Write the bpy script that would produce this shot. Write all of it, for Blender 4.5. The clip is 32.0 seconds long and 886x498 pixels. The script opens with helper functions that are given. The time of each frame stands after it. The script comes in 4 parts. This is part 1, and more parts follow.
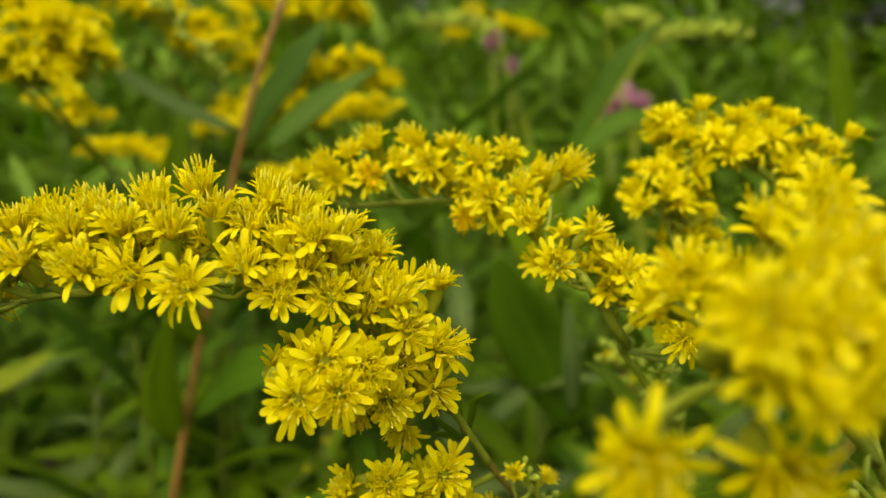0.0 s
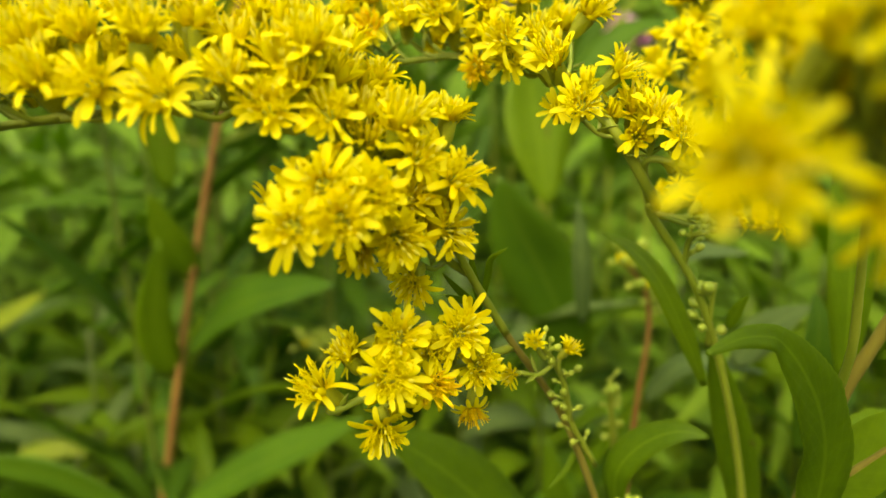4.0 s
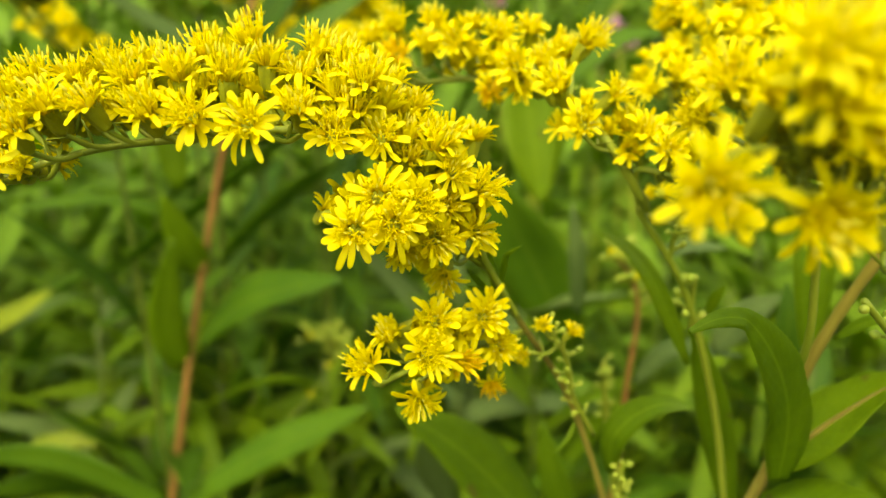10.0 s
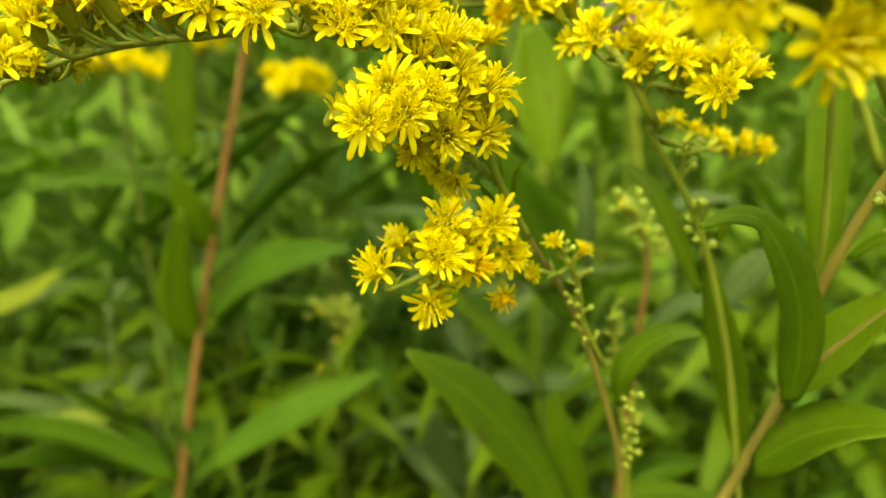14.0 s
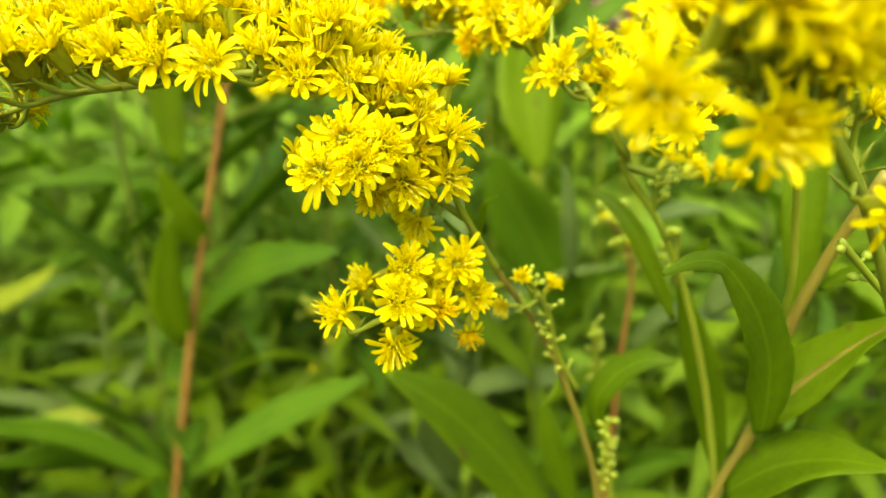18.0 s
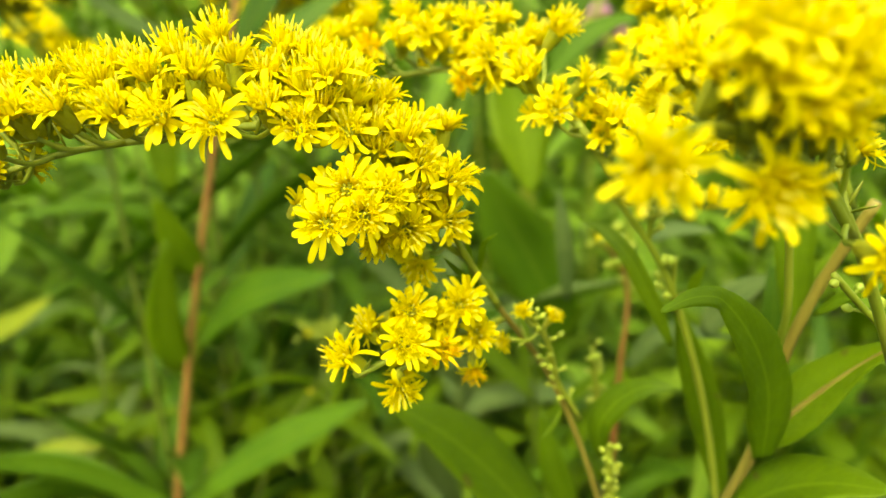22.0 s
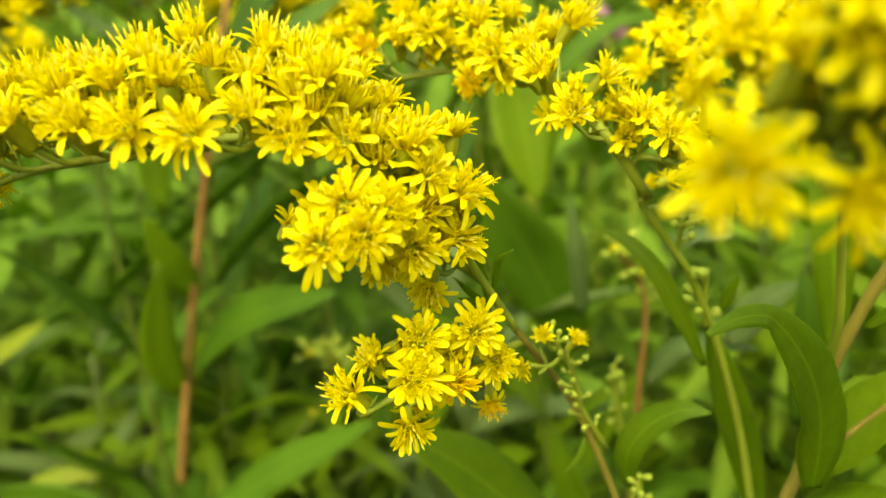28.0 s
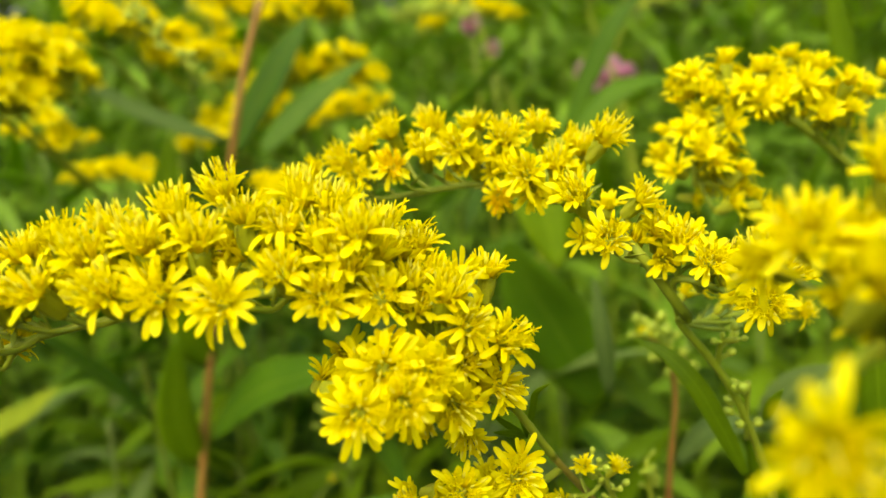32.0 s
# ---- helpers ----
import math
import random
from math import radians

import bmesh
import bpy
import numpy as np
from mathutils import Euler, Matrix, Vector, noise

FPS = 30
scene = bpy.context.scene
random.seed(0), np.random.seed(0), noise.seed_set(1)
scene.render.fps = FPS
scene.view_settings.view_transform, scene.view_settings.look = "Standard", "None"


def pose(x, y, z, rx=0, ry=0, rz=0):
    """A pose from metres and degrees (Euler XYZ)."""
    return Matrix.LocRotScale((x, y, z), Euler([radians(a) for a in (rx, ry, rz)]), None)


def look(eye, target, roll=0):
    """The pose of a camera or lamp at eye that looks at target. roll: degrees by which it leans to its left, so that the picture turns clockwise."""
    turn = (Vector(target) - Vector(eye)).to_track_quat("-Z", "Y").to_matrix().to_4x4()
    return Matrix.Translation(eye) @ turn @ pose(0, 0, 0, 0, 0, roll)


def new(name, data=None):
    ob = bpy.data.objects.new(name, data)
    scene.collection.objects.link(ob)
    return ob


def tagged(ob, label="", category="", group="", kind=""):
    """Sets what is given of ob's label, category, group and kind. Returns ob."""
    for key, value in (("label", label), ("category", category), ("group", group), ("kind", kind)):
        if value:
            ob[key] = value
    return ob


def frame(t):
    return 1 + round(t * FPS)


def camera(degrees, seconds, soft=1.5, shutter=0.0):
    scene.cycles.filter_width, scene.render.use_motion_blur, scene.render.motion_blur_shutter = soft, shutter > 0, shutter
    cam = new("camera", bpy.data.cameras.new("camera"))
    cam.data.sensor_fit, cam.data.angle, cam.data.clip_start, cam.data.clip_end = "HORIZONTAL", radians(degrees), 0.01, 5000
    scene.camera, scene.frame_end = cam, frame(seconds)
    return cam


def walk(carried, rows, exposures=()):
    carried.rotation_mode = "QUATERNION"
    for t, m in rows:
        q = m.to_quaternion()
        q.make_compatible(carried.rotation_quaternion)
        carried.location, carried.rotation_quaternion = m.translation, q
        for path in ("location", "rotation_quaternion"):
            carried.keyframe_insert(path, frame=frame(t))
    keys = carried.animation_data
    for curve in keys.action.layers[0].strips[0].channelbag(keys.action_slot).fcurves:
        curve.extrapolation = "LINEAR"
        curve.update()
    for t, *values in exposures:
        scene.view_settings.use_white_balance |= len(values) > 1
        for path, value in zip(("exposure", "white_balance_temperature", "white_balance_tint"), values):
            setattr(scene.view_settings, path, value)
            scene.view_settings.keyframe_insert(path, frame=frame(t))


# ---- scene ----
cam = camera(63.1, 32.0, soft=1.5)
# small sensor, wide open: shallow depth of field on the flowering spray
cam.data.dof.use_dof = True
cam.data.dof.focus_distance = 0.074
cam.data.dof.aperture_fstop = 19.5
# seconds, x, y, z, yaw to the left, pitch up, roll to the left
PATH = [
    (0.0, 0.00337, 0.00127, 1.05587, 1.510, -17.066, 0.710),
    (0.5, 0.00377, 0.00409, 1.05450, 2.012, -17.502, 0.353),
    (1.0, 0.00517, 0.00615, 1.05291, 1.862, -17.706, 0.047),
    (1.5, 0.00318, 0.00963, 1.05158, 1.836, -18.041, -0.173),
    (2.0, 0.00138, 0.01076, 1.04984, 1.535, -18.364, -0.392),
    (2.5, 0.00225, 0.01132, 1.04836, 1.606, -18.724, -0.486),
    (3.0, 0.00345, 0.00885, 1.04233, 1.163, -19.424, -0.223),
    (3.5, 0.00173, 0.00667, 1.04113, 1.210, -19.842, -0.066),
    (5.5, 0.00143, 0.00342, 1.04069, 0.411, -20.829, 0.535),
    (6.0, 0.00157, 0.00063, 1.04150, 0.224, -20.938, 0.336),
    (6.5, 0.00128, -0.00261, 1.04228, 0.160, -20.901, 0.234),
    (7.0, 0.00056, -0.00524, 1.04240, -0.130, -20.837, 0.183),
    (7.5, -0.00116, -0.00487, 1.04375, -0.055, -20.836, 0.161),
    (8.0, -0.00112, -0.00491, 1.04347, -0.242, -20.768, 0.122),
    (8.5, -0.00064, -0.00523, 1.04275, -0.158, -20.748, -0.011),
    (9.0, -0.00114, -0.00611, 1.04494, -0.134, -20.888, -0.105),
    (9.5, -0.00170, -0.00571, 1.04481, -0.247, -20.688, 0.014),
    (10.0, -0.00293, -0.00695, 1.04610, -0.126, -20.520, 0.126),
    (10.5, -0.00291, -0.00915, 1.04634, -0.051, -20.397, -0.101),
    (11.0, -0.00447, -0.01156, 1.04634, 0.073, -20.288, -0.328),
    (11.5, -0.00345, -0.01311, 1.04680, -0.018, -19.967, -0.130),
    (12.0, -0.00199, -0.01403, 1.04733, 0.250, -19.902, -0.329),
    (12.5, -0.00094, -0.01581, 1.04828, 0.127, -19.944, -0.432),
    (13.0, -0.00353, -0.01706, 1.04604, 0.257, -19.892, -0.238),
    (13.5, -0.00151, -0.01293, 1.04138, 0.518, -20.077, -0.465),
    (14.0, -0.00328, -0.01093, 1.03547, 0.509, -20.281, -0.322),
    (14.5, -0.00389, -0.01130, 1.03366, 0.333, -21.488, 0.151),
    (16.5, -0.00102, -0.01120, 1.04166, 1.133, -22.461, -0.504),
    (17.0, 0.00156, -0.01000, 1.04128, 1.107, -22.084, -0.517),
    (17.5, 0.00183, -0.00876, 1.04155, 0.865, -21.905, -0.592),
    (18.0, 0.00134, -0.00783, 1.04184, 0.780, -21.770, -0.654),
    (18.5, -0.00058, -0.00562, 1.04086, 0.798, -21.226, -0.503),
    (19.0, 0.00071, -0.00269, 1.04050, 0.720, -21.067, -0.719),
    (19.5, 0.00122, -0.00271, 1.04224, 0.607, -21.077, -0.901),
    (20.0, 0.00105, -0.00589, 1.04441, 0.447, -21.326, -0.961),
    (20.5, 0.00181, -0.01119, 1.04503, 0.368, -21.101, -1.034),
    (21.0, -0.00024, -0.00994, 1.04609, 0.368, -21.026, -1.055),
    (21.5, 0.00115, -0.00982, 1.04567, 0.072, -20.959, -1.467),
    (22.0, 0.00025, -0.00789, 1.04572, 0.064, -20.918, -1.973),
    (22.5, 0.00055, -0.00676, 1.04483, -0.082, -20.812, -2.247),
    (23.0, -0.00067, -0.00555, 1.04532, -0.060, -20.839, -2.459),
    (23.5, -0.00131, -0.00492, 1.04674, 0.203, -20.890, -2.639),
    (24.0, -0.00109, -0.00329, 1.04571, 0.065, -20.640, -2.435),
    (24.5, -0.00085, -0.00173, 1.04709, 0.186, -20.781, -2.672),
    (26.5, -0.00162, -0.00039, 1.04653, 0.137, -20.525, -2.766),
    (27.0, -0.00088, 0.00065, 1.04555, 0.378, -20.640, -2.885),
    (27.5, 0.00044, 0.00213, 1.04543, 0.403, -20.584, -3.214),
    (28.0, -0.00081, 0.00130, 1.04357, 0.066, -20.197, -3.605),
    (28.5, -0.00011, 0.00324, 1.04576, 0.252, -20.278, -3.550),
    (29.0, -0.00105, 0.00335, 1.04685, -0.009, -20.092, -3.517),
    (29.5, 0.00089, 0.00472, 1.04583, 0.057, -19.902, -3.501),
    (30.0, 0.00015, 0.00496, 1.04886, -0.105, -19.730, -3.510),
    (30.5, -0.00006, 0.00610, 1.05002, 0.027, -19.415, -3.958),
    (31.0, -0.00076, 0.00536, 1.04978, 0.490, -18.316, -4.149),
    (31.5, -0.00011, 0.00646, 1.04925, 0.845, -17.601, -4.609),
    (32.0, -0.00263, 0.00717, 1.05363, 0.723, -17.653, -4.928),
]
KELVIN, LIFT = 7300, 1.26
EXPOSURE = [(t, e + LIFT, KELVIN, tint) for t, e, tint in (
    (0.0, -0.72, 8), (0.6, -0.52, 9), (1.5, -0.2, 9), (3.2, -0.24, 9), (6.0, 0.0, 8), (13.0, 0.03, 5), (14.5, 0.1, 4), (16.5, 0.3, 3), (19.0, 0.38, 3), (24.0, 0.29, 3), (29.0, 0.08, 5), (32.0, -0.12, 3))]
walk(cam, [(t, pose(x, y, z, 90 + pitch, 0, yaw) @ pose(0, 0, 0, 0, 0, roll)) for t, x, y, z, yaw, pitch, roll in PATH], EXPOSURE)

# ---- light: bright overcast sky ----
world = bpy.data.worlds.new("overcast_sky")
scene.world = world
world.use_nodes = True
wn = world.node_tree.nodes
sky = wn.new("ShaderNodeTexSky")
sky.sky_type = 'NISHITA'
sky.sun_disc = False
sky.sun_elevation = radians(58)
sky.sun_rotation = radians(200)
sky.dust_density = 5.0
sky.ozone_density = 0.4
world.node_tree.links.new(sky.outputs[0], wn["Background"].inputs[0])
wn["Background"].inputs[1].default_value = 0.15
sun_data = bpy.data.lights.new("sun", 'SUN')
sun_data.energy = 1.1
sun_data.angle = radians(55)
sun_data.color = (1.0, 0.95, 0.86)
sun = new("sun", sun_data)
sun.matrix_world = look((0, 0, 0), (-math.sin(radians(200)) * 0.6, -math.cos(radians(200)) * 0.6, -1))
sun.location = (0, -1, 6)


# ---- materials ----
def shader(name):
    m = bpy.data.materials.new(name)
    m.use_nodes = True
    nt = m.node_tree
    nt.nodes.clear()
    return m, nt, nt.nodes.new, nt.links.new


def ramp(nt, fac, stops):
    r = nt.nodes.new("ShaderNodeValToRGB")
    while len(r.color_ramp.elements) < len(stops):
        r.color_ramp.elements.new(0.5)
    for e, (p, c) in zip(r.color_ramp.elements, stops):
        e.position, e.color = p, (*c, 1)
    nt.links.new(fac, r.inputs[0])
    return r.outputs[0]


def mixed(nt, mode, fac, a, b):
    n = nt.nodes.new("ShaderNodeMix")
    n.data_type, n.blend_type = 'RGBA', mode
    for sock, v in ((n.inputs[0], fac), (n.inputs[6], a), (n.inputs[7], b)):
        if isinstance(v, (int, float)):
            sock.default_value = v
        elif isinstance(v, tuple):
            sock.default_value = (*v, 1)
        else:
            nt.links.new(v, sock)
    return n.outputs[2]


def noise_out(nt, scale, detail=3.0, rough=0.55, vec=None, stretch=None):
    n = nt.nodes.new("ShaderNodeTexNoise")
    n.inputs["Scale"].default_value, n.inputs["Detail"].default_value, n.inputs["Roughness"].default_value = scale, detail, rough
    if vec is None:
        vec = nt.nodes.new("ShaderNodeTexCoord").outputs["Object"]
    if stretch:
        mp = nt.nodes.new("ShaderNodeMapping")
        mp.inputs["Scale"].default_value = stretch
        nt.links.new(vec, mp.inputs[0])
        vec = mp.outputs[0]
    nt.links.new(vec, n.inputs["Vector"])
    return n.outputs[0]


def thin_tissue(nt, colour, glow, amount, rough, spec=0.35, bump=None, bump_size=0.0002):
    """Plant tissue: a coated diffuse face that also lets light through."""
    p = nt.nodes.new("ShaderNodeBsdfPrincipled")
    p.inputs["Roughness"].default_value = rough
    p.inputs["Specular IOR Level"].default_value = spec
    nt.links.new(colour, p.inputs["Base Color"])
    tr = nt.nodes.new("ShaderNodeBsdfTranslucent")
    nt.links.new(glow, tr.inputs[0])
    mx = nt.nodes.new("ShaderNodeMixShader")
    mx.inputs[0].default_value = amount
    nt.links.new(p.outputs[0], mx.inputs[1])
    nt.links.new(tr.outputs[0], mx.inputs[2])
    if bump is not None:
        b = nt.nodes.new("ShaderNodeBump")
        b.inputs["Strength"].default_value, b.inputs["Distance"].default_value = 0.6, bump_size
        nt.links.new(bump, b.inputs["Height"])
        nt.links.new(b.outputs[0], p.inputs["Normal"])
    out = nt.nodes.new("ShaderNodeOutputMaterial")
    nt.links.new(mx.outputs[0], out.inputs[0])


def rand_out(nt, island=False):
    if island:
        return nt.nodes.new("ShaderNodeNewGeometry").outputs["Random Per Island"]
    return nt.nodes.new("ShaderNodeObjectInfo").outputs["Random"]


def petal_material(name, light, deep, island=False, amount=0.55):
    m, nt, n, l = shader(name)
    uv = n("ShaderNodeUVMap").outputs[0]
    streak = noise_out(nt, 9.0, 2.0, 0.5, uv, (1.0, 0.12, 1))
    base = ramp(nt, rand_out(nt, island), [(0.0, deep), (0.35, light), (1.0, light)])
    sp = n("ShaderNodeSeparateXYZ")
    l(uv, sp.inputs[0])
    along = ramp(nt, sp.outputs[1], [(0.0, (0.95, 0.88, 0.6)), (0.4, (1, 1, 1)), (1.0, (1, 1, 1))])
    c = mixed(nt, 'MULTIPLY', 1.0, base, along)
    c = mixed(nt, 'MULTIPLY', 0.6, c, ramp(nt, streak, [(0.35, (0.93, 0.88, 0.7)), (0.62, (1, 1, 1))]))
    thin_tissue(nt, c, c, amount, 0.6, 0.22, streak, 0.0001)
    return m


def leaf_material(name, dark, light, rib, island=False, amount=0.4, spots=0.0):
    m, nt, n, l = shader(name)
    uv = n("ShaderNodeUVMap").outputs[0]
    sp = n("ShaderNodeSeparateXYZ")
    l(uv, sp.inputs[0])
    off = n("ShaderNodeMath")
    off.operation = 'SUBTRACT'
    off.inputs[1].default_value = 0.5
    l(sp.outputs[0], off.inputs[0])
    ab = n("ShaderNodeMath")
    ab.operation = 'ABSOLUTE'
    l(off.outputs[0], ab.inputs[0])
    # side veins run out and forward from the midrib
    vy = n("ShaderNodeMath")
    vy.operation = 'MULTIPLY_ADD'
    vy.inputs[1].default_value = -0.5
    l(ab.outputs[0], vy.inputs[0])
    l(sp.outputs[1], vy.inputs[2])
    vx = n("ShaderNodeCombineXYZ")
    l(vy.outputs[0], vx.inputs[0])
    wave = n("ShaderNodeTexWave")
    wave.inputs["Scale"].default_value, wave.inputs["Distortion"].default_value = 4.5, 0.6
    l(vx.outputs[0], wave.inputs[0])
    blot = noise_out(nt, 45.0, 4.0, 0.6)
    fine = noise_out(nt, 600.0, 3.0, 0.6)
    base = ramp(nt, rand_out(nt, island), [(0.0, dark), (1.0, light)])
    c = mixed(nt, 'MULTIPLY', 0.8, base, ramp(nt, blot, [(0.3, (0.72, 0.78, 0.7)), (0.7, (1.15, 1.1, 1.05))]))
    c = mixed(nt, 'MULTIPLY', 0.5, c, ramp(nt, fine, [(0.3, (0.8, 0.84, 0.75)), (0.7, (1.1, 1.1, 1.1))]))
    vein = ramp(nt, wave.outputs[0], [(0.0, (0.0, 0.0, 0.0)), (0.86, (0, 0, 0)), (1.0, (0.14, 0.14, 0.14))])
    c = mixed(nt, 'MIX', vein, c, rib)
    c = mixed(nt, 'MIX', ramp(nt, ab.outputs[0], [(0.0, (0.5, 0.5, 0.5)), (0.025, (0.4, 0.4, 0.4)), (0.05, (0, 0, 0))]), c, rib)
    c = mixed(nt, 'MIX', ramp(nt, ab.outputs[0], [(0.455, (0, 0, 0)), (0.49, (0.35, 0.35, 0.35))]), c, rib)
    if spots:
        sn = noise_out(nt, 190.0, 2.0, 0.4)
        c = mixed(nt, 'MIX', ramp(nt, sn, [(0.70, (0, 0, 0)), (0.76, (spots, spots, spots))]), c, (0.13, 0.07, 0.02))
    g = mixed(nt, 'MULTIPLY', 1.0, c, (1.8, 1.7, 0.8))
    thin_tissue(nt, c, g, amount, 0.55, 0.2, fine, 0.0002)
    return m


def stem_material(name, low, high):
    m, nt, n, l = shader(name)
    streak = noise_out(nt, 260.0, 4.0, 0.6, None, (1, 1, 0.08))
    blot = noise_out(nt, 60.0, 3.0)
    c = ramp(nt, streak, [(0.3, low), (0.7, high)])
    c = mixed(nt, 'MULTIPLY', 0.6, c, ramp(nt, blot, [(0.3, (0.75, 0.7, 0.65)), (0.7, (1.1, 1.1, 1.05))]))
    thin_tissue(nt, c, c, 0.08, 0.5, 0.4, streak, 0.0003)
    return m


def soil_material():
    m, nt, n, l = shader("damp_soil_and_litter")
    a = noise_out(nt, 7.0, 8.0, 0.65)
    b = noise_out(nt, 90.0, 6.0, 0.7)
    c = ramp(nt, a, [(0.3, (0.022, 0.016, 0.009)), (0.55, (0.05, 0.045, 0.018)), (0.75, (0.05, 0.085, 0.02))])
    c = mixed(nt, 'MULTIPLY', 0.8, c, ramp(nt, b, [(0.3, (0.5, 0.5, 0.5)), (0.7, (1.2, 1.2, 1.2))]))
    thin_tissue(nt, c, c, 0.02, 0.9, 0.2, b, 0.004)
    return m


YELLOW, AMBER = (0.94, 0.895, 0.018), (0.94, 0.85, 0.01)
M_PETAL = petal_material("yellow_ray_petal", YELLOW, AMBER)
M_PETALS = petal_material("yellow_petals", YELLOW, AMBER, True)
M_DISC = petal_material("golden_disc_florets", (0.94, 0.88, 0.012), (0.93, 0.825, 0.007), True, 0.56)
M_TIP = petal_material("pale_floret_tips", (0.93, 0.90, 0.10), (0.90, 0.88, 0.06), True, 0.5)
M_WILT = petal_material("fading_amber_florets", (0.92, 0.70, 0.004), (0.9, 0.62, 0.004), True, 0.25)
M_BRACT = stem_material("yellow_green_bract", (0.36, 0.44, 0.012), (0.56, 0.60, 0.02))
M_BUD = stem_material("green_yellow_bud", (0.25, 0.37, 0.02), (0.42, 0.51, 0.04))
M_STEM = stem_material("green_stem", (0.20, 0.29, 0.012), (0.34, 0.41, 0.03))
M_STEM_DARK = stem_material("dull_green_stem", (0.07, 0.12, 0.006), (0.13, 0.18, 0.014))
M_STEM_RED = stem_material("reddish_brown_stem", (0.25, 0.105, 0.02), (0.33, 0.21, 0.04))
M_STEM_BROWN = stem_material("brownish_green_stem", (0.19, 0.155, 0.015), (0.30, 0.275, 0.035))
M_LEAF = leaf_material("fresh_green_leaf", (0.118, 0.218, 0.003), (0.17, 0.282, 0.005), (0.21, 0.33, 0.012), amount=0.48, spots=0.5)
M_LEAF_DEEP = leaf_material("deep_green_leaf", (0.048, 0.122, 0.003), (0.092, 0.195, 0.005), (0.12, 0.22, 0.01))
M_LEAF_GREY = leaf_material("grey_green_leaf", (0.115, 0.19, 0.04), (0.175, 0.26, 0.065), (0.24, 0.33, 0.09))
M_LEAF_PALE = leaf_material("yellowing_leaf", (0.17, 0.24, 0.008), (0.24, 0.30, 0.012), (0.30, 0.33, 0.03))
M_LEAVES = leaf_material("mixed_green_leaves", (0.062, 0.145, 0.005), (0.18, 0.32, 0.018), (0.21, 0.34, 0.025), True)
M_PINK = petal_material("mauve_pink_petals", (0.78, 0.45, 0.62), (0.66, 0.30, 0.5), True)
M_SOIL = soil_material()


# ---- plan: millimetres from a point one metre above the ground, and the width of each head ----
AXIS_MAIN = [
    (27.3, 92.0, -54.2, 0),
    (24.3, 90.0, -36.2, 0),
    (16.2, 86.0, -12.6, 0),
    (7.4, 81.0, 3.2, 0),
    (3.1, 78.0, 11.7, 0),
    (-0.1, 75.0, 18.8, 0),
    (-5.6, 71.0, 25.8, 0),
    (-10.9, 69.0, 29.8, 0),
    (-19.0, 69.0, 31.1, 0),
    (-27.8, 69.0, 30.4, 0),
    (-36.7, 69.0, 29.5, 0),
    (-43.8, 69.0, 28.0, 0),
    (-49.1, 68.0, 26.2, 0),
    (-54.3, 67.0, 24.5, 0),
]
HEADS_MAIN_TIP = [
    (-52.7, 64, 26.4, 6.6),
    (-48.2, 63, 28.2, 6.6),
    (-44.3, 63, 32.0, 6.8),
    (-41.6, 64, 33.9, 7.0),
    (-37.4, 64, 34.4, 7.0),
    (-31.9, 64, 33.5, 7.0),
    (-27.4, 64, 33.3, 7.0),
    (-21.7, 63, 32.7, 7.2),
    (-52.7, 68, 30.3, 6.6),
    (-47.3, 68, 34.6, 6.8),
    (-44.6, 69, 35.7, 6.6),
    (-40.8, 69, 36.0, 6.8),
    (-37.8, 70, 36.9, 6.8),
    (-34.3, 67, 36.1, 6.8),
    (-32.6, 70, 37.2, 6.8),
    (-29.1, 67, 36.6, 7.0),
    (-27.6, 71, 37.9, 6.8),
    (-24.1, 66, 36.6, 7.0),
    (-22.9, 72, 39.3, 6.8),
    (-21.0, 70, 37.5, 7.0),
    (-48.1, 68, 26.9, 5.2),
    (-45.7, 71, 26.7, 5.0),
]
HEADS_MAIN_BEND = [
    (-17.4, 66, 33.7, 6.8),
    (-14.0, 66, 31.2, 7.0),
    (-9.2, 67, 30.5, 7.0),
    (-3.5, 69, 29.1, 7.0),
    (0.7, 75, 28.7, 6.6),
    (-1.9, 68, 26.7, 6.4),
    (1.3, 69, 24.4, 6.8),
    (-5.9, 75, 32.1, 5.8),
    (-16.3, 72, 38.0, 7.0),
    (-17.8, 70, 36.2, 6.8),
    (-13.5, 72, 36.9, 7.0),
    (-10.7, 68, 35.8, 7.0),
    (-14.0, 69, 34.5, 6.8),
    (-8.9, 74, 35.0, 6.6),
    (-9.5, 71, 32.6, 6.8),
    (-12.1, 68, 32.9, 6.8),
    (-6.9, 71, 30.0, 6.6),
    (-6.5, 70, 27.7, 6.0),
]
AXIS_CLUSTER = [
    (2.9, 79.0, 11.4),
    (-2.7, 74.0, 17.1),
    (-8.4, 70.0, 20.7),
    (-13.1, 67.0, 21.2),
]
HEADS_CLUSTER = [
    (-11.6, 61, 22.6, 7.0),
    (-7.7, 61.5, 23.0, 7.0),
    (-9.3, 63, 25.5, 7.0),
    (-5.6, 64, 24.5, 7.0),
    (-11.7, 66, 24.0, 6.6),
    (-3.7, 66, 20.0, 7.0),
    (-7.1, 67, 18.6, 5.6),
    (0.8, 70, 19.4, 6.6),
    (-2.7, 69, 22.6, 6.4),
    (-2.6, 72, 13.5, 6.0),
]
AXIS_LOW = [
    (8.4, 82.0, 0.8),
    (2.8, 75.0, 2.7),
    (-3.5, 70.0, 3.4),
    (-10.1, 66.0, 2.1),
    (-10.3, 66.0, 3.1, 0),
]
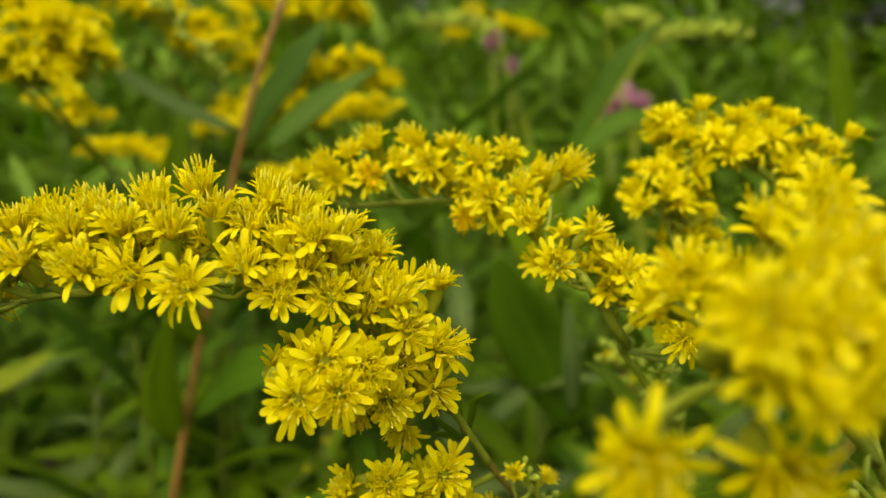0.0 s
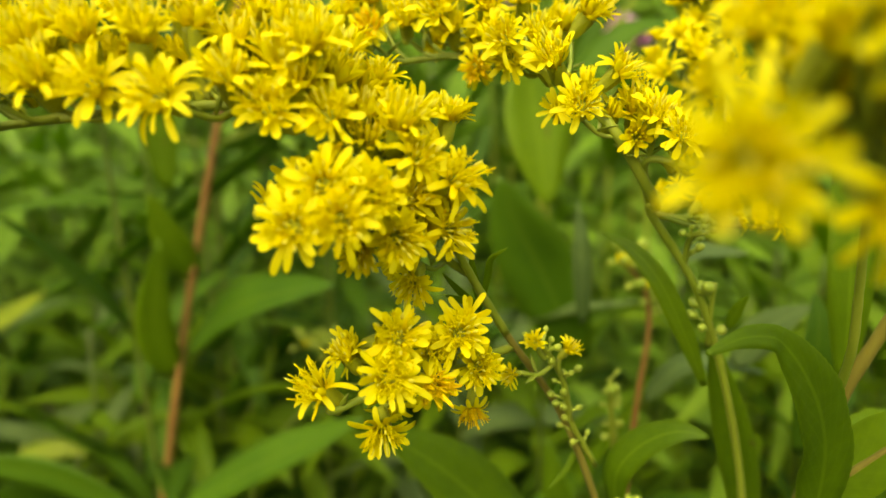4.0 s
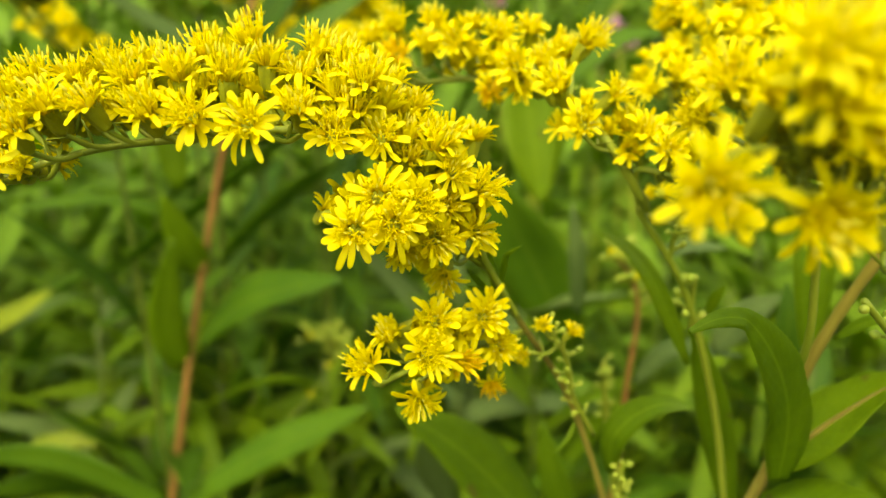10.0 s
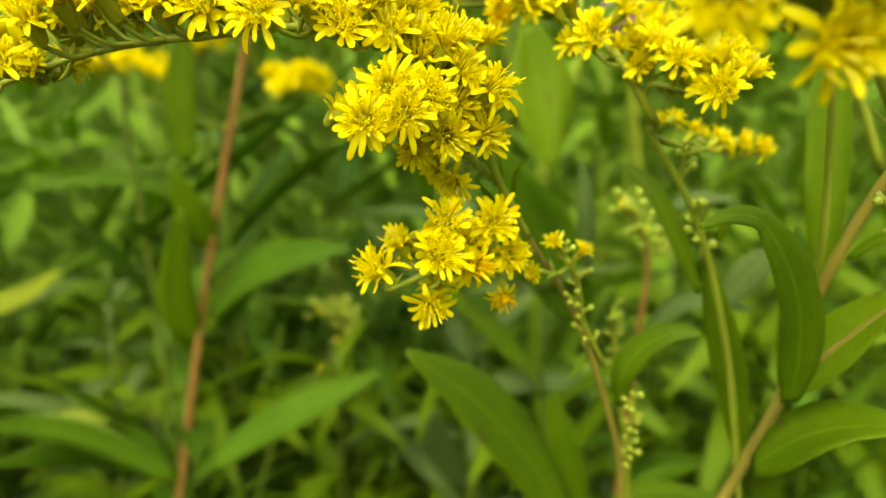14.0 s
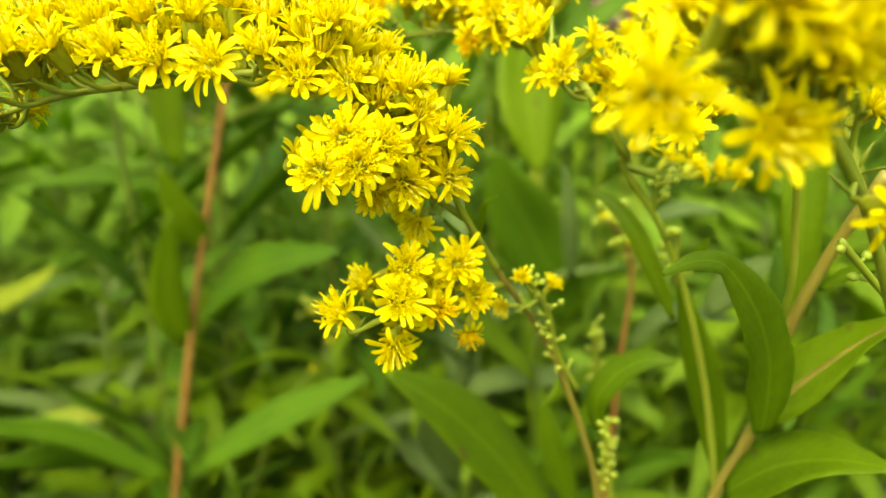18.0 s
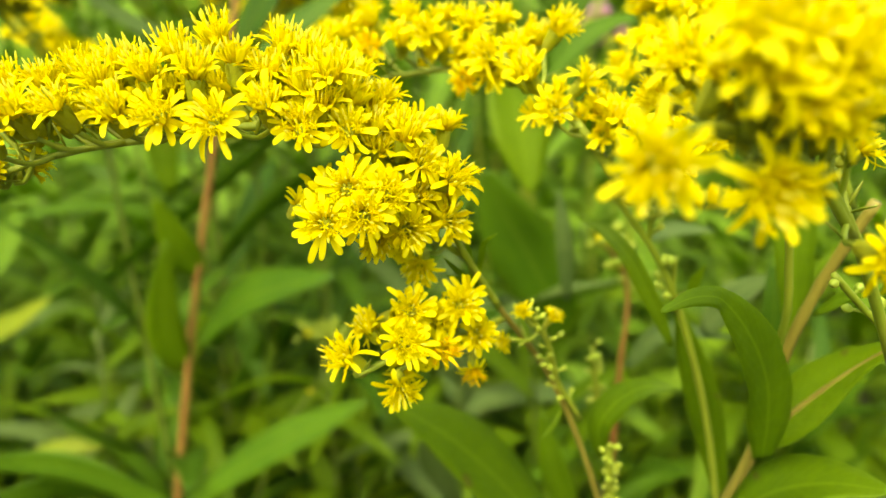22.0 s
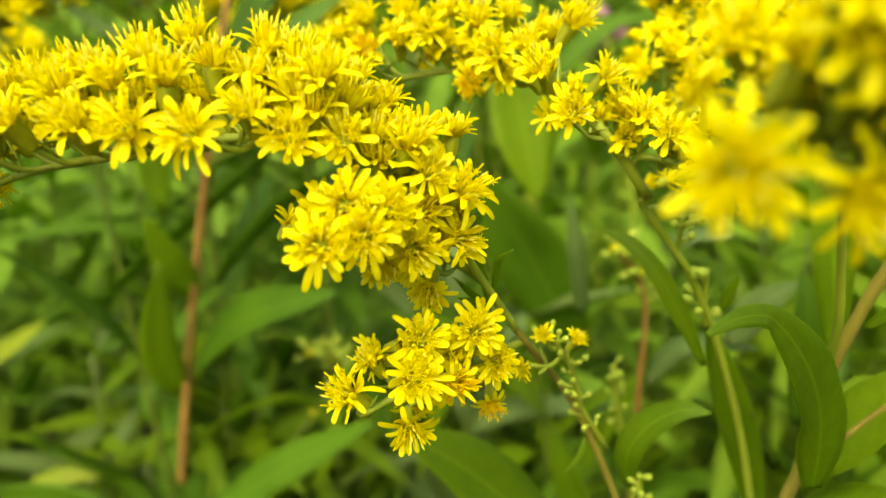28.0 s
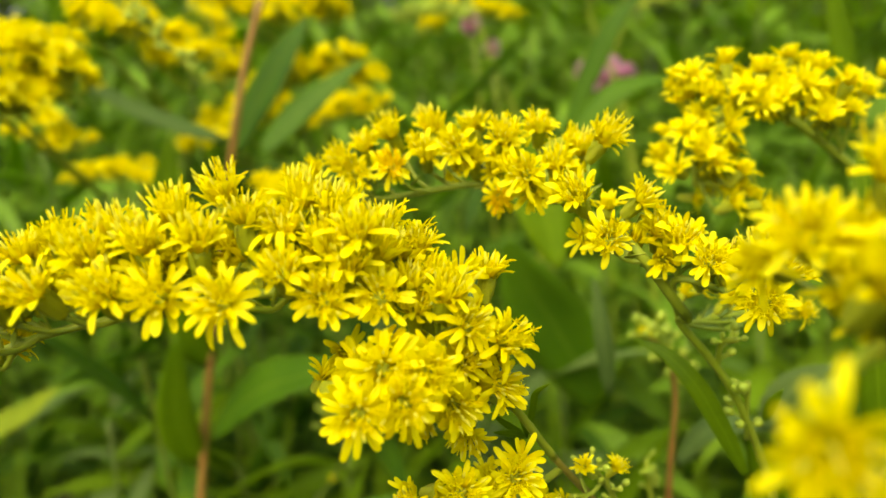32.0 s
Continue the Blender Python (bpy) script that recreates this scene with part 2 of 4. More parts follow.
HEADS_LOW = [
    (-11.3, 66, 4.2, 7.0),
    (-4.5, 64, 7.1, 7.2),
    (-3.7, 66, 10.1, 6.8),
    (-5.5, 66, 0.2, 6.4),
    (-0.7, 67, 4.5, 6.4),
    (1.9, 70, 8.6, 6.6),
    (3.9, 71, 4.3, 6.2),
    (3.5, 73, -1.7, 5.0),
    (-0.8, 70, 6.6, 6.2),
    (-8.9, 69, 6.2, 5.4),
]
AXIS_BUDS = [
    (20.7, 88.0, -20.2),
    (16.3, 85.0, -11.0),
    (14.7, 83.0, -4.0),
    (11.0, 80.0, 3.0),
]
AXIS_ARCH = [
    (49.9, 97.0, -55.7, 0),
    (43.0, 95.0, -24.0, 0),
    (34.0, 92.0, 1.4, 0),
    (24.9, 89.0, 15.4, 0),
    (24.9, 87.0, 17.2, 0),
    (18.4, 86.0, 26.6, 0),
    (13.9, 92.0, 29.9, 0),
    (8.2, 97.0, 32.7, 0),
    (0.3, 101.0, 32.4, 0),
    (-8.0, 104.0, 31.0, 0),
    (-15.2, 107.0, 29.8, 0),
]
HEADS_ARCH = [
    (-20.8, 108.0, 33.9, 6.6),
    (-16.4, 105.0, 35.8, 6.6),
    (-13.3, 107.0, 37.2, 6.8),
    (-9.4, 106.0, 38.9, 6.8),
    (-9.5, 100.0, 35.7, 6.6),
    (-4.0, 105.0, 39.2, 7.0),
    (-0.8, 98.0, 37.8, 7.0),
    (1.8, 104.0, 39.2, 6.8),
    (5.0, 98.0, 38.3, 6.8),
    (9.6, 99.0, 39.1, 6.0),
    (7.1, 92.0, 35.0, 7.0),
    (10.9, 94.0, 35.0, 6.6),
    (16.8, 95.0, 37.6, 7.4),
    (14.2, 98.0, 35.8, 7.0),
    (12.1, 86.0, 33.0, 7.4),
    (19.2, 87.0, 32.0, 6.6),
    (14.7, 83.0, 28.9, 7.0),
    (3.9, 96, 31.7, 5.6),
    (-4.9, 101, 36.5, 6.6),
    (-15.0, 104, 34.4, 6.4),
    (7.8, 93, 32.8, 6.6),
    (0.9, 99, 35.6, 6.4),
]
AXIS_SIDE = [
    (24.9, 89.0, 15.4, 0),
    (22.8, 86.0, 22.1),
    (25.3, 84.0, 22.7),
    (28.0, 81.0, 22.2),
    (30.8, 79.0, 22.7),
]
HEADS_SIDE = [
    (21.4, 87.0, 27.8, 6.6),
    (23.3, 84.0, 27.6, 6.6),
    (25.1, 81.0, 26.1, 6.4),
    (28.7, 83.0, 24.8, 6.6),
    (30.2, 80.0, 26.0, 6.8),
    (32.5, 79.0, 24.5, 6.6),
    (28.7, 75.0, 23.6, 6.8),
    (23.0, 85.0, 27.1, 5.0),
    (28.1, 86.0, 22.7, 5.2),
    (33.8, 98, 13.8, 4.8),
    (37.4, 98, 12.8, 5.0),
    (40.8, 98, 12.5, 5.0),
    (44.4, 98, 11.4, 4.8),
]
AXIS_RIGHT = [
    (78.0, 122.0, 2.0),
    (68.0, 121.0, 20.0),
    (55.6, 120.0, 31.4),
    (49.6, 121.0, 35.3),
    (42.5, 121.0, 36.8),
    (36.5, 119.0, 34.9),
    (35.7, 116.0, 25.8),
]
HEADS_RIGHT = [
    (36.3, 120.0, 42.1, 6.8),
    (42.6, 123.0, 43.1, 6.8),
    (46.2, 119.0, 41.8, 7),
    (52.7, 124.0, 43.1, 6.8),
    (56.3, 121.0, 41.2, 7),
    (50.2, 117.0, 37.9, 7),
    (54.1, 115.0, 35.2, 6.6),
    (61.9, 118.0, 37.6, 7),
    (58.4, 116.0, 35.6, 6.8),
    (45.6, 117.0, 37.4, 7),
    (34.6, 117.0, 34.1, 6.8),
    (40.6, 116.0, 34.5, 6.8),
    (32.3, 115.0, 28.9, 6.8),
    (37.5, 114.0, 29.6, 7),
    (42.2, 115.0, 27.7, 6.6),
    (40.7, 114.0, 23.0, 6.4),
    (45.5, 115.0, 22.0, 6.2),
    (66.6, 122.0, 39.0, 7),
    (37.8, 118.0, 39.2, 6.6),
    (35.7, 114.0, 31.9, 6.4),
    (43.3, 117.0, 39.7, 6.8),
    (51.2, 115.0, 40.0, 6.8),
    (58.0, 116.0, 39.4, 6.6),
]
AXIS_FRONT = [
    (50.1, 62.0, 2.6, 0),
    (38.8, 55.0, 21.2),
    (28.7, 47.0, 31.0),
    (20.2, 42.0, 35.0),
    (14.0, 37.0, 35.5),
]
HEADS_FRONT = [
    (13.4, 34.8, 34.5, 7.2),
    (21.9, 38.2, 31.7, 8.2),
    (19.7, 42.0, 38.2, 7.4),
    (23.2, 40.0, 39.3, 7.4),
    (26.4, 41.0, 36.1, 7.2),
    (29.2, 46.0, 42.3, 7.4),
    (30.9, 43.0, 39.4, 7.2),
    (25.7, 52.0, 41.5, 7),
    (19.6, 50.0, 38.7, 7),
    (29.8, 54.0, 43.9, 7.2),
    (34.3, 50.0, 43.5, 7.2),
    (34.2, 48.0, 35.4, 6.8),
    (34.6, 44.0, 23.9, 6.8),
    (40.6, 60.0, 28.5, 5.6),
    (19.8, 56.0, 34.7, 6),
    (26.7, 46, 34.7, 7.2),
    (30.7, 48, 33.0, 7.0),
    (31.2, 47, 35.7, 7.2),
    (22.1, 46, 36.1, 6.8),
]
LEAF_CURL = [
    (43.9, 76, -19.3),
    (42.9, 74, -12.6),
    (41.3, 72, -6.0),
    (38.1, 69, 0.9),
    (34.8, 67, 6.2),
    (32.1, 66, 9.5),
    (30.1, 65, 11.0),
    (26.9, 63.5, 11.6),
    (23.5, 62, 10.9),
]
LEAF_SLIM = [
    (35.4, 92, -10.0),
    (32.0, 92, -2.5),
    (28.2, 93, 4.7),
    (24.8, 95, 8.4),
    (21.2, 97, 9.9),
]
LEAF_BEHIND = [
    (49.5, 99.0, -45.9),
    (46.4, 99.0, -32.9),
    (43.1, 98.0, -22.4),
    (39.7, 97.0, -12.6),
    (36.9, 96.0, -4.5),
]
LEAF_TINY = [
    (37.8, 93.0, -1.8),
    (38.3, 92.0, 1.2),
    (39.1, 91.0, 3.9),
]
LEAF_HOOK = [
    (25.1, 92, -30.4),
    (24.7, 91, -23.5),
    (27.4, 90, -18.3),
    (31.1, 88, -14.8),
    (34.6, 86, -14.1),
]
AXIS_BUDS_ARCH = [
    (35.5, 93.0, -4.5),
    (34.9, 92.0, 0.4),
    (34.5, 91.0, 5.4),
]
AXIS_BUDS_TOP = [
    (30.3, 91.0, 7.6),
    (30.0, 89.0, 12.2),
    (31.1, 87.0, 13.6),
]
AXIS_BUDS_RIGHT = [
    (51.5, 64.0, 4.6),
    (46.5, 63.0, 9.4),
    (41.4, 62.0, 14.6),
]
AXIS_BUDS_LOW = [
    (26.2, 92.0, -44.5),
    (26.4, 90.0, -34.0),
    (26.0, 89.0, -25.9),
]
HEADS_BUDS = [
    (10.6, 79.0, 3.0, 3.2),
    (14.6, 81.0, 0.9, 3.6),
    (8.0, 78.0, -0.6, 3.4),
]
HEADS_FRONT_MID = [
    (22.8, 41.0, 37.0, 6.8),
    (23.6, 46.0, 38.2, 6.8),
    (22.0, 38.0, 38.3, 6.4),
    (23.6, 50, 34.6, 7.0),
    (23.3, 52, 36.8, 7.0),
    (26.5, 52, 36.3, 7.0),
    (25.0, 50, 32.7, 7.0),
]
HEADS_FRONT_TOP = [
    (21.4, 36.0, 42.0, 7.0),
    (26.7, 42.0, 42.5, 7),
    (25.6, 45.0, 43.3, 7),
    (24.6, 36.0, 40.2, 7),
    (19.6, 35.0, 39.9, 6.8),
    (22.3, 36.0, 38.2, 6.4),
    (18.0, 34.0, 42.8, 6.0),
    (21.7, 38.0, 43.8, 6.4),
]
LEAF_BROAD = [
    (25.6, 125.0, -85.7),
    (13.4, 120.0, -61.4),
    (0.7, 115.0, -42.9),
    (-11.4, 110.0, -29.8),
]
LEAF_SPEAR = [
    (40.8, 180.0, -126.8),
    (32.6, 180.0, -100.5),
    (28.3, 182.0, -81.3),
]
LEAF_BACK = [
    (21.0, 215, 23.1),
    (23.3, 212, 7.9),
    (25.4, 208, -5.8),
    (28.1, 205, -18.2),
]
LEAF_RIGHT_A = [
    (42.3, 80.0, -33.2),
    (46.2, 75.0, -24.7),
    (50.4, 70.0, -19.5),
    (54.7, 64.0, -16.0),
]
LEAF_RIGHT_B = [
    (45.2, 80.0, -20.4),
    (49.3, 78.0, -12.9),
    (53.5, 75.0, -5.5),
    (56.6, 70.0, 2.0),
]
LEAF_RIGHT_C = [
    (58.9, 100.0, -13.8),
    (56.8, 100.0, 0.9),
    (56.2, 102.0, 12.3),
    (55.4, 104.0, 24.0),
    (55.0, 106.0, 32.9),
]
LEAF_RIGHT_D = [
    (51.3, 90.0, -25.3),
    (64.8, 100.0, -22.2),
    (72.5, 100.0, -22.1),
]
AXIS_LEAFY = [
    (44.1, 88, -41.0),
    (48.2, 87, -26.0),
    (49.9, 86, -10.4),
    (52.1, 83, 3.6),
    (55.2, 79, 16.9),
]
AXIS_LEFT = [
    (-118.6, 235.0, -177.4),
    (-100.8, 240.0, -93.9),
    (-87.6, 242.0, -39.7),
    (-68.5, 245.0, 30.0),
    (-56.8, 250.0, 64.0),
]
LEAF_L1 = [
    (-94.6, 238.0, -83.2),
    (-74.0, 225.0, -61.7),
    (-55.3, 215.0, -51.4),
    (-34.7, 205.0, -43.7),
]
LEAF_L2 = [
    (-91.1, 242.0, -57.2),
    (-94.9, 235.0, -41.9),
    (-98.5, 230.0, -22.3),
]
LEAF_L3 = [
    (-103.3, 240.0, -96.4),
    (-103.8, 232.0, -71.3),
    (-94.8, 225.0, -36.8),
]
LEAF_L4 = [
    (-74.3, 250.0, 14.7),
    (-58.1, 255.0, 39.2),
    (-44.0, 260.0, 57.9),
]
LEAF_L5 = [
    (-57.0, 220.0, 19.6),
    (-42.6, 225.0, 32.0),
    (-23.1, 230.0, 44.0),
]
LEAF_L6 = [
    (-78.2, 260.0, 19.2),
    (-101.4, 250.0, 32.2),
    (-119.1, 240.0, 48.0),
]
LEAF_L7 = [
    (-94.9, 205, -130.5),
    (-63.3, 200, -106.0),
    (-42.2, 196, -92.7),
    (-26.2, 192, -82.2),
]
LEAF_L8 = [
    (-129.9, 260.0, -173.2),
    (-142.5, 220.0, -132.4),
    (-165.4, 200.0, -123.1),
]
LEAF_L9 = [
    (-233.4, 300.0, -113.0),
    (-207.1, 300.0, -104.0),
    (-182.9, 300.0, -89.5),
]
LEAF_L10 = [
    (-100.0, 250.0, -27.0),
    (-99.1, 250.0, -0.5),
    (-93.3, 250.0, 26.0),
]
LEAF_L11 = [
    (-98.7, 200.0, -128.7),
    (-132.6, 200.0, -109.1),
    (-170.5, 200.0, -106.7),
]
PLUME_A = [
    (-119.9, 200.0, 48.5),
    (-112.8, 200.0, 52.9),
    (-105.8, 200.0, 51.6),
    (-99.4, 200.0, 47.6),
    (-95.5, 200.0, 39.2),
]
PLUME_B = [
    (-114.3, 190.0, 42.0),
    (-110.6, 195.0, 39.7),
    (-107.2, 200.0, 40.2),
]
PLUME_C = [
    (-132.9, 240.0, 28.8),
    (-126.4, 240.0, 25.5),
    (-120.8, 240.0, 22.3),
]
PLUME_D = [
    (-133.1, 300.0, 67.4),
    (-125.4, 300.0, 62.6),
    (-117.2, 300.0, 59.8),
]
PLUME_E = [
    (-120.0, 310.0, 54.5),
    (-111.5, 310.0, 51.6),
    (-102.0, 310.0, 53.0),
]
PLUME_F = [
    (-106.2, 330.0, 65.5),
    (-97.9, 330.0, 57.9),
    (-93.6, 330.0, 41.1),
    (-92.4, 330.0, 33.8),
]
PLUME_G = [
    (-74.7, 270.0, 19.3),
    (-65.0, 270.0, 28.7),
    (-49.1, 268.0, 37.4),
    (-32.4, 265.0, 41.0),
]
PLUME_H = [
    (-62.4, 300.0, 12.3),
    (-45.7, 300.0, 19.1),
    (-27.0, 300.0, 20.3),
]
PLUME_I = [
    (-47.5, 320.0, 25.7),
    (-38.7, 320.0, 31.8),
    (-29.0, 320.0, 26.7),
]
PLUME_J = [
    (-50.7, 300.0, 64.8),
    (-44.8, 300.0, 60.1),
    (-41.3, 300.0, 53.6),
]
PLUME_K = [
    (-91.6, 360.0, 69.6),
    (-76.9, 360.0, 63.4),
    (-70.5, 360.0, 52.8),
]
PLUME_L = [
    (-9.6, 500.0, 41.7),
    (2.4, 500.0, 51.4),
    (10.8, 500.0, 64.6),
]
PLUME_M = [
    (23.5, 480.0, 52.5),
    (34.2, 480.0, 52.6),
    (47.0, 480.0, 47.6),
]
PLUME_N = [
    (-207.0, 330.0, 60.4),
    (-191.6, 330.0, 61.7),
    (-179.6, 330.0, 57.1),
]
PLUME_P = [
    (-124.1, 280.0, 56.3),
    (-115.1, 280.0, 60.4),
    (-107.1, 280.0, 55.5),
]
PLUME_Q = [
    (-116.4, 300.0, 42.3),
    (-102.3, 300.0, 44.7),
    (-88.5, 300.0, 44.9),
]
PLUME_R = [
    (-104.7, 340.0, 59.3),
    (-89.0, 340.0, 64.3),
    (-74.1, 340.0, 57.3),
]
PLUME_S = [
    (-90.9, 300.0, 11.8),
    (-78.6, 300.0, 17.9),
    (-66.6, 300.0, 23.8),
]
PLUME_O = [
    (-121.6, 340.0, 2.0),
    (-109.8, 340.0, 8.9),
    (-100.5, 340.0, 17.2),
]
SHOOT_A = [
    (42.4, 148.0, -65.7),
    (42.6, 147.0, -46.0),
    (43.1, 146.0, -28.0),
    (40.8, 146.0, -18.3),
    (35.7, 145.0, -12.0),
]
SHOOT_B = [
    (31.9, 122.0, -41.9),
    (30.6, 121.0, -33.5),
    (29.4, 120.0, -25.4),
]
SHOOT_C = [
    (-56.2, 250.0, -113.8),
    (-48.3, 250.0, -100.4),
    (-45.4, 250.0, -89.9),
    (-54.6, 250.0, -87.3),
]
SHOOT_D = [
    (28.8, 430.0, 27.9),
    (21.5, 430.0, 49.8),
    (2.0, 430.0, 57.2),
    (-20.4, 430.0, 53.9),
]
SHOOT_E = [
    (84.1, 400.0, 33.6),
    (78.0, 400.0, 53.8),
    (87.8, 400.0, 61.0),
    (103.1, 400.0, 54.1),
]
SHOOT_F = [
    (90.4, 400.0, 30.7),
    (100.6, 400.0, 49.7),
    (120.9, 400.0, 52.9),
    (147.5, 400.0, 51.8),
]
LEAF_TALL = [
    (131.0, 240.0, 7.1),
    (125.0, 240.0, 31.1),
    (121.2, 240.0, 45.2),
    (118.2, 240.0, 58.8),
]
LEAF_WIDE = [
    (36.8, 240.0, 10.9),
    (48.0, 240.0, 22.6),
    (58.8, 240.0, 28.8),
    (72.3, 240.0, 29.5),
]
LEAF_UP = [
    (42.1, 270.0, 11.5),
    (52.7, 270.0, 32.7),
    (60.9, 270.0, 47.4),
    (70.7, 270.0, 57.8),
]
MAUVE = [
    (19.9, 450.0, 48.5, 0),
    (95.9, 460.0, 13.1),
    (114.1, 470.0, 10.7),
    (34.5, 500.0, 31.5),
]

LEAF_GREY_A = [
    (29.7, 150, -29.1),
    (28.4, 150, -14.3),
    (27.2, 152, -1.7),
]
LEAF_GREY_B = [
    (59.5, 140, -33.6),
    (64.4, 138, -24.4),
    (70.6, 135, -17.6),
]
LEAF_GREY_C = [
    (44.9, 150, -48.3),
    (52.6, 146, -36.7),
    (66.6, 140, -35.2),
]
LEAF_GREY_D = [
    (47.6, 150, -13.9),
    (53.4, 148, -11.2),
    (61.5, 145, -10.5),
]
LEAF_RIGHT_F = [
    (62.6, 115, -37.3),
    (62.6, 115, -24.3),
    (62.6, 116, -13.8),
    (61.9, 118, -7.5),
]
AXIS_THIN = [
    (47.6, 84, -16.6),
    (46.0, 80, -5.5),
    (44.4, 76, 3.6),
    (42.7, 74, 10.9),
    (40.8, 72, 18.3),
    (38.9, 70, 25.1),
]
PLUME_T = [
    (-160.1, 320, -4.3),
    (-143.2, 320, -1.8),
    (-127.4, 320, -6.2),
]
PLUME_V = [
    (-64.8, 250, -4.3),
    (-58.0, 250, 0.4),
    (-53.0, 250, -1.9),
]
LEAF_BACK_LOW = [
    (51.6, 260, -98.1),
    (35.7, 256, -63.6),
    (23.8, 252, -40.1),
    (16.4, 250, -21.6),
]
LEAF_L12 = [
    (-182.8, 260, -145.7),
    (-166.7, 260, -143.9),
    (-152.3, 260, -145.6),
]
LEAFLET_A = [
    (4.4, 82, 5.7),
    (3.6, 80, 10.7),
    (2.9, 78, 15.6),
]
LEAFLET_B = [
    (4.4, 82, 5.5),
    (5.1, 80, 10.7),
    (5.4, 79, 13.1),
    (7.0, 78, 14.7),
]
LEAFLET_C = [
    (3.9, 81, 6.8),
    (1.9, 79, 9.4),
    (0.1, 77, 12.3),
]
LEAFLET_D = [
    (4.2, 81, 6.3),
    (2.2, 79, 8.2),
    (0.3, 77, 9.7),
]
LEAFLET_E = [
    (54.9, 84, -9.1),
    (56.5, 80, -5.3),
    (59.8, 76, -5.2),
]
LEAFLET_F = [
    (52.0, 83, -0.9),
    (54.6, 80, 3.2),
    (57.9, 76, 5.8),
]
LEAFLET_G = [
    (18.1, 88, -16.6),
    (16.4, 86, -19.4),
    (14.0, 84, -20.9),
]
# ---- building blocks ----
def mm(p):
    """Plan millimetres, from a point one metre above the ground, to metres."""
    return Vector((p[0] / 1000, p[1] / 1000, 1 + p[2] / 1000))


def spline(points, steps=6):
    pts = [Vector(p) for p in points]
    ext = [pts[0] * 2 - pts[1]] + pts + [pts[-1] * 2 - pts[-2]]
    res = []
    for i in range(1, len(ext) - 2):
        a, b, c, d = ext[i - 1:i + 3]
        for k in range(steps):
            t = k / steps
            res.append(0.5 * (2 * b + (c - a) * t + (2 * a - 5 * b + 4 * c - d) * t * t + (3 * b - a - 3 * c + d) * t ** 3))
    return res + [pts[-1]]


class Shape:
    """Vertices, faces and uv of one mesh in the making."""

    def __init__(self):
        self.v, self.f, self.uv, self.mat = [], [], [], []

    def add(self, verts, faces, uvs=None, mat=0, matrix=None):
        k = len(self.v)
        self.v += [tuple(matrix @ Vector(p)) if matrix is not None else tuple(p) for p in verts]
        uvs = uvs or [(0.5, 0.5)] * len(verts)
        for f in faces:
            self.f.append([k + i for i in f])
            self.uv += [uvs[i] for i in f]
            self.mat.append(mat)

    def merge(self, other, matrix, mat=None):
        k = len(self.v)
        self.v += [tuple(matrix @ Vector(p)) for p in other.v]
        self.f += [[k + i for i in f] for f in other.f]
        self.uv += other.uv
        self.mat += other.mat if mat is None else [mat] * len(other.f)

    def mesh(self, name, materials, origin=(0, 0, 0), smooth=True):
        o = Vector(origin)
        me = bpy.data.meshes.new(name)
        me.from_pydata([tuple(Vector(p) - o) for p in self.v], [], self.f)
        layer = me.uv_layers.new(name="UVMap")
        layer.data.foreach_set("uv", np.array(self.uv, 'f').ravel())
        for m in materials:
            me.materials.append(m)
        me.polygons.foreach_set("material_index", np.array(self.mat, 'i'))
        if smooth:
            me.polygons.foreach_set("use_smooth", np.ones(len(self.f), bool))
        me.update()
        return me


def tube(shape, pts, radii, sides=8, mat=0):
    """A round shoot along pts, capped at both ends."""
    n = len(pts)
    rr = radii if isinstance(radii, (list, tuple)) else [radii] * n
    verts, uvs, up = [], [], Vector((0.31, 0.17, 0.93))
    for i, p in enumerate(pts):
        d = (pts[min(i + 1, n - 1)] - pts[max(i - 1, 0)]).normalized()
        a = d.cross(up)
        a = a.normalized() if a.length > 1e-4 else Vector((1, 0, 0))
        b = d.cross(a)
        up = a.cross(d)
        for k in range(sides):
            w = 2 * math.pi * k / sides
            verts.append(p + (a * math.cos(w) + b * math.sin(w)) * rr[i])
            uvs.append((k / sides, i / n))
    faces = [(i * sides + k, i * sides + (k + 1) % sides, (i + 1) * sides + (k + 1) % sides, (i + 1) * sides + k)
             for i in range(n - 1) for k in range(sides)]
    faces += [tuple(range(sides))[::-1], tuple((n - 1) * sides + k for k in range(sides))]
    shape.add(verts, faces, uvs, mat)


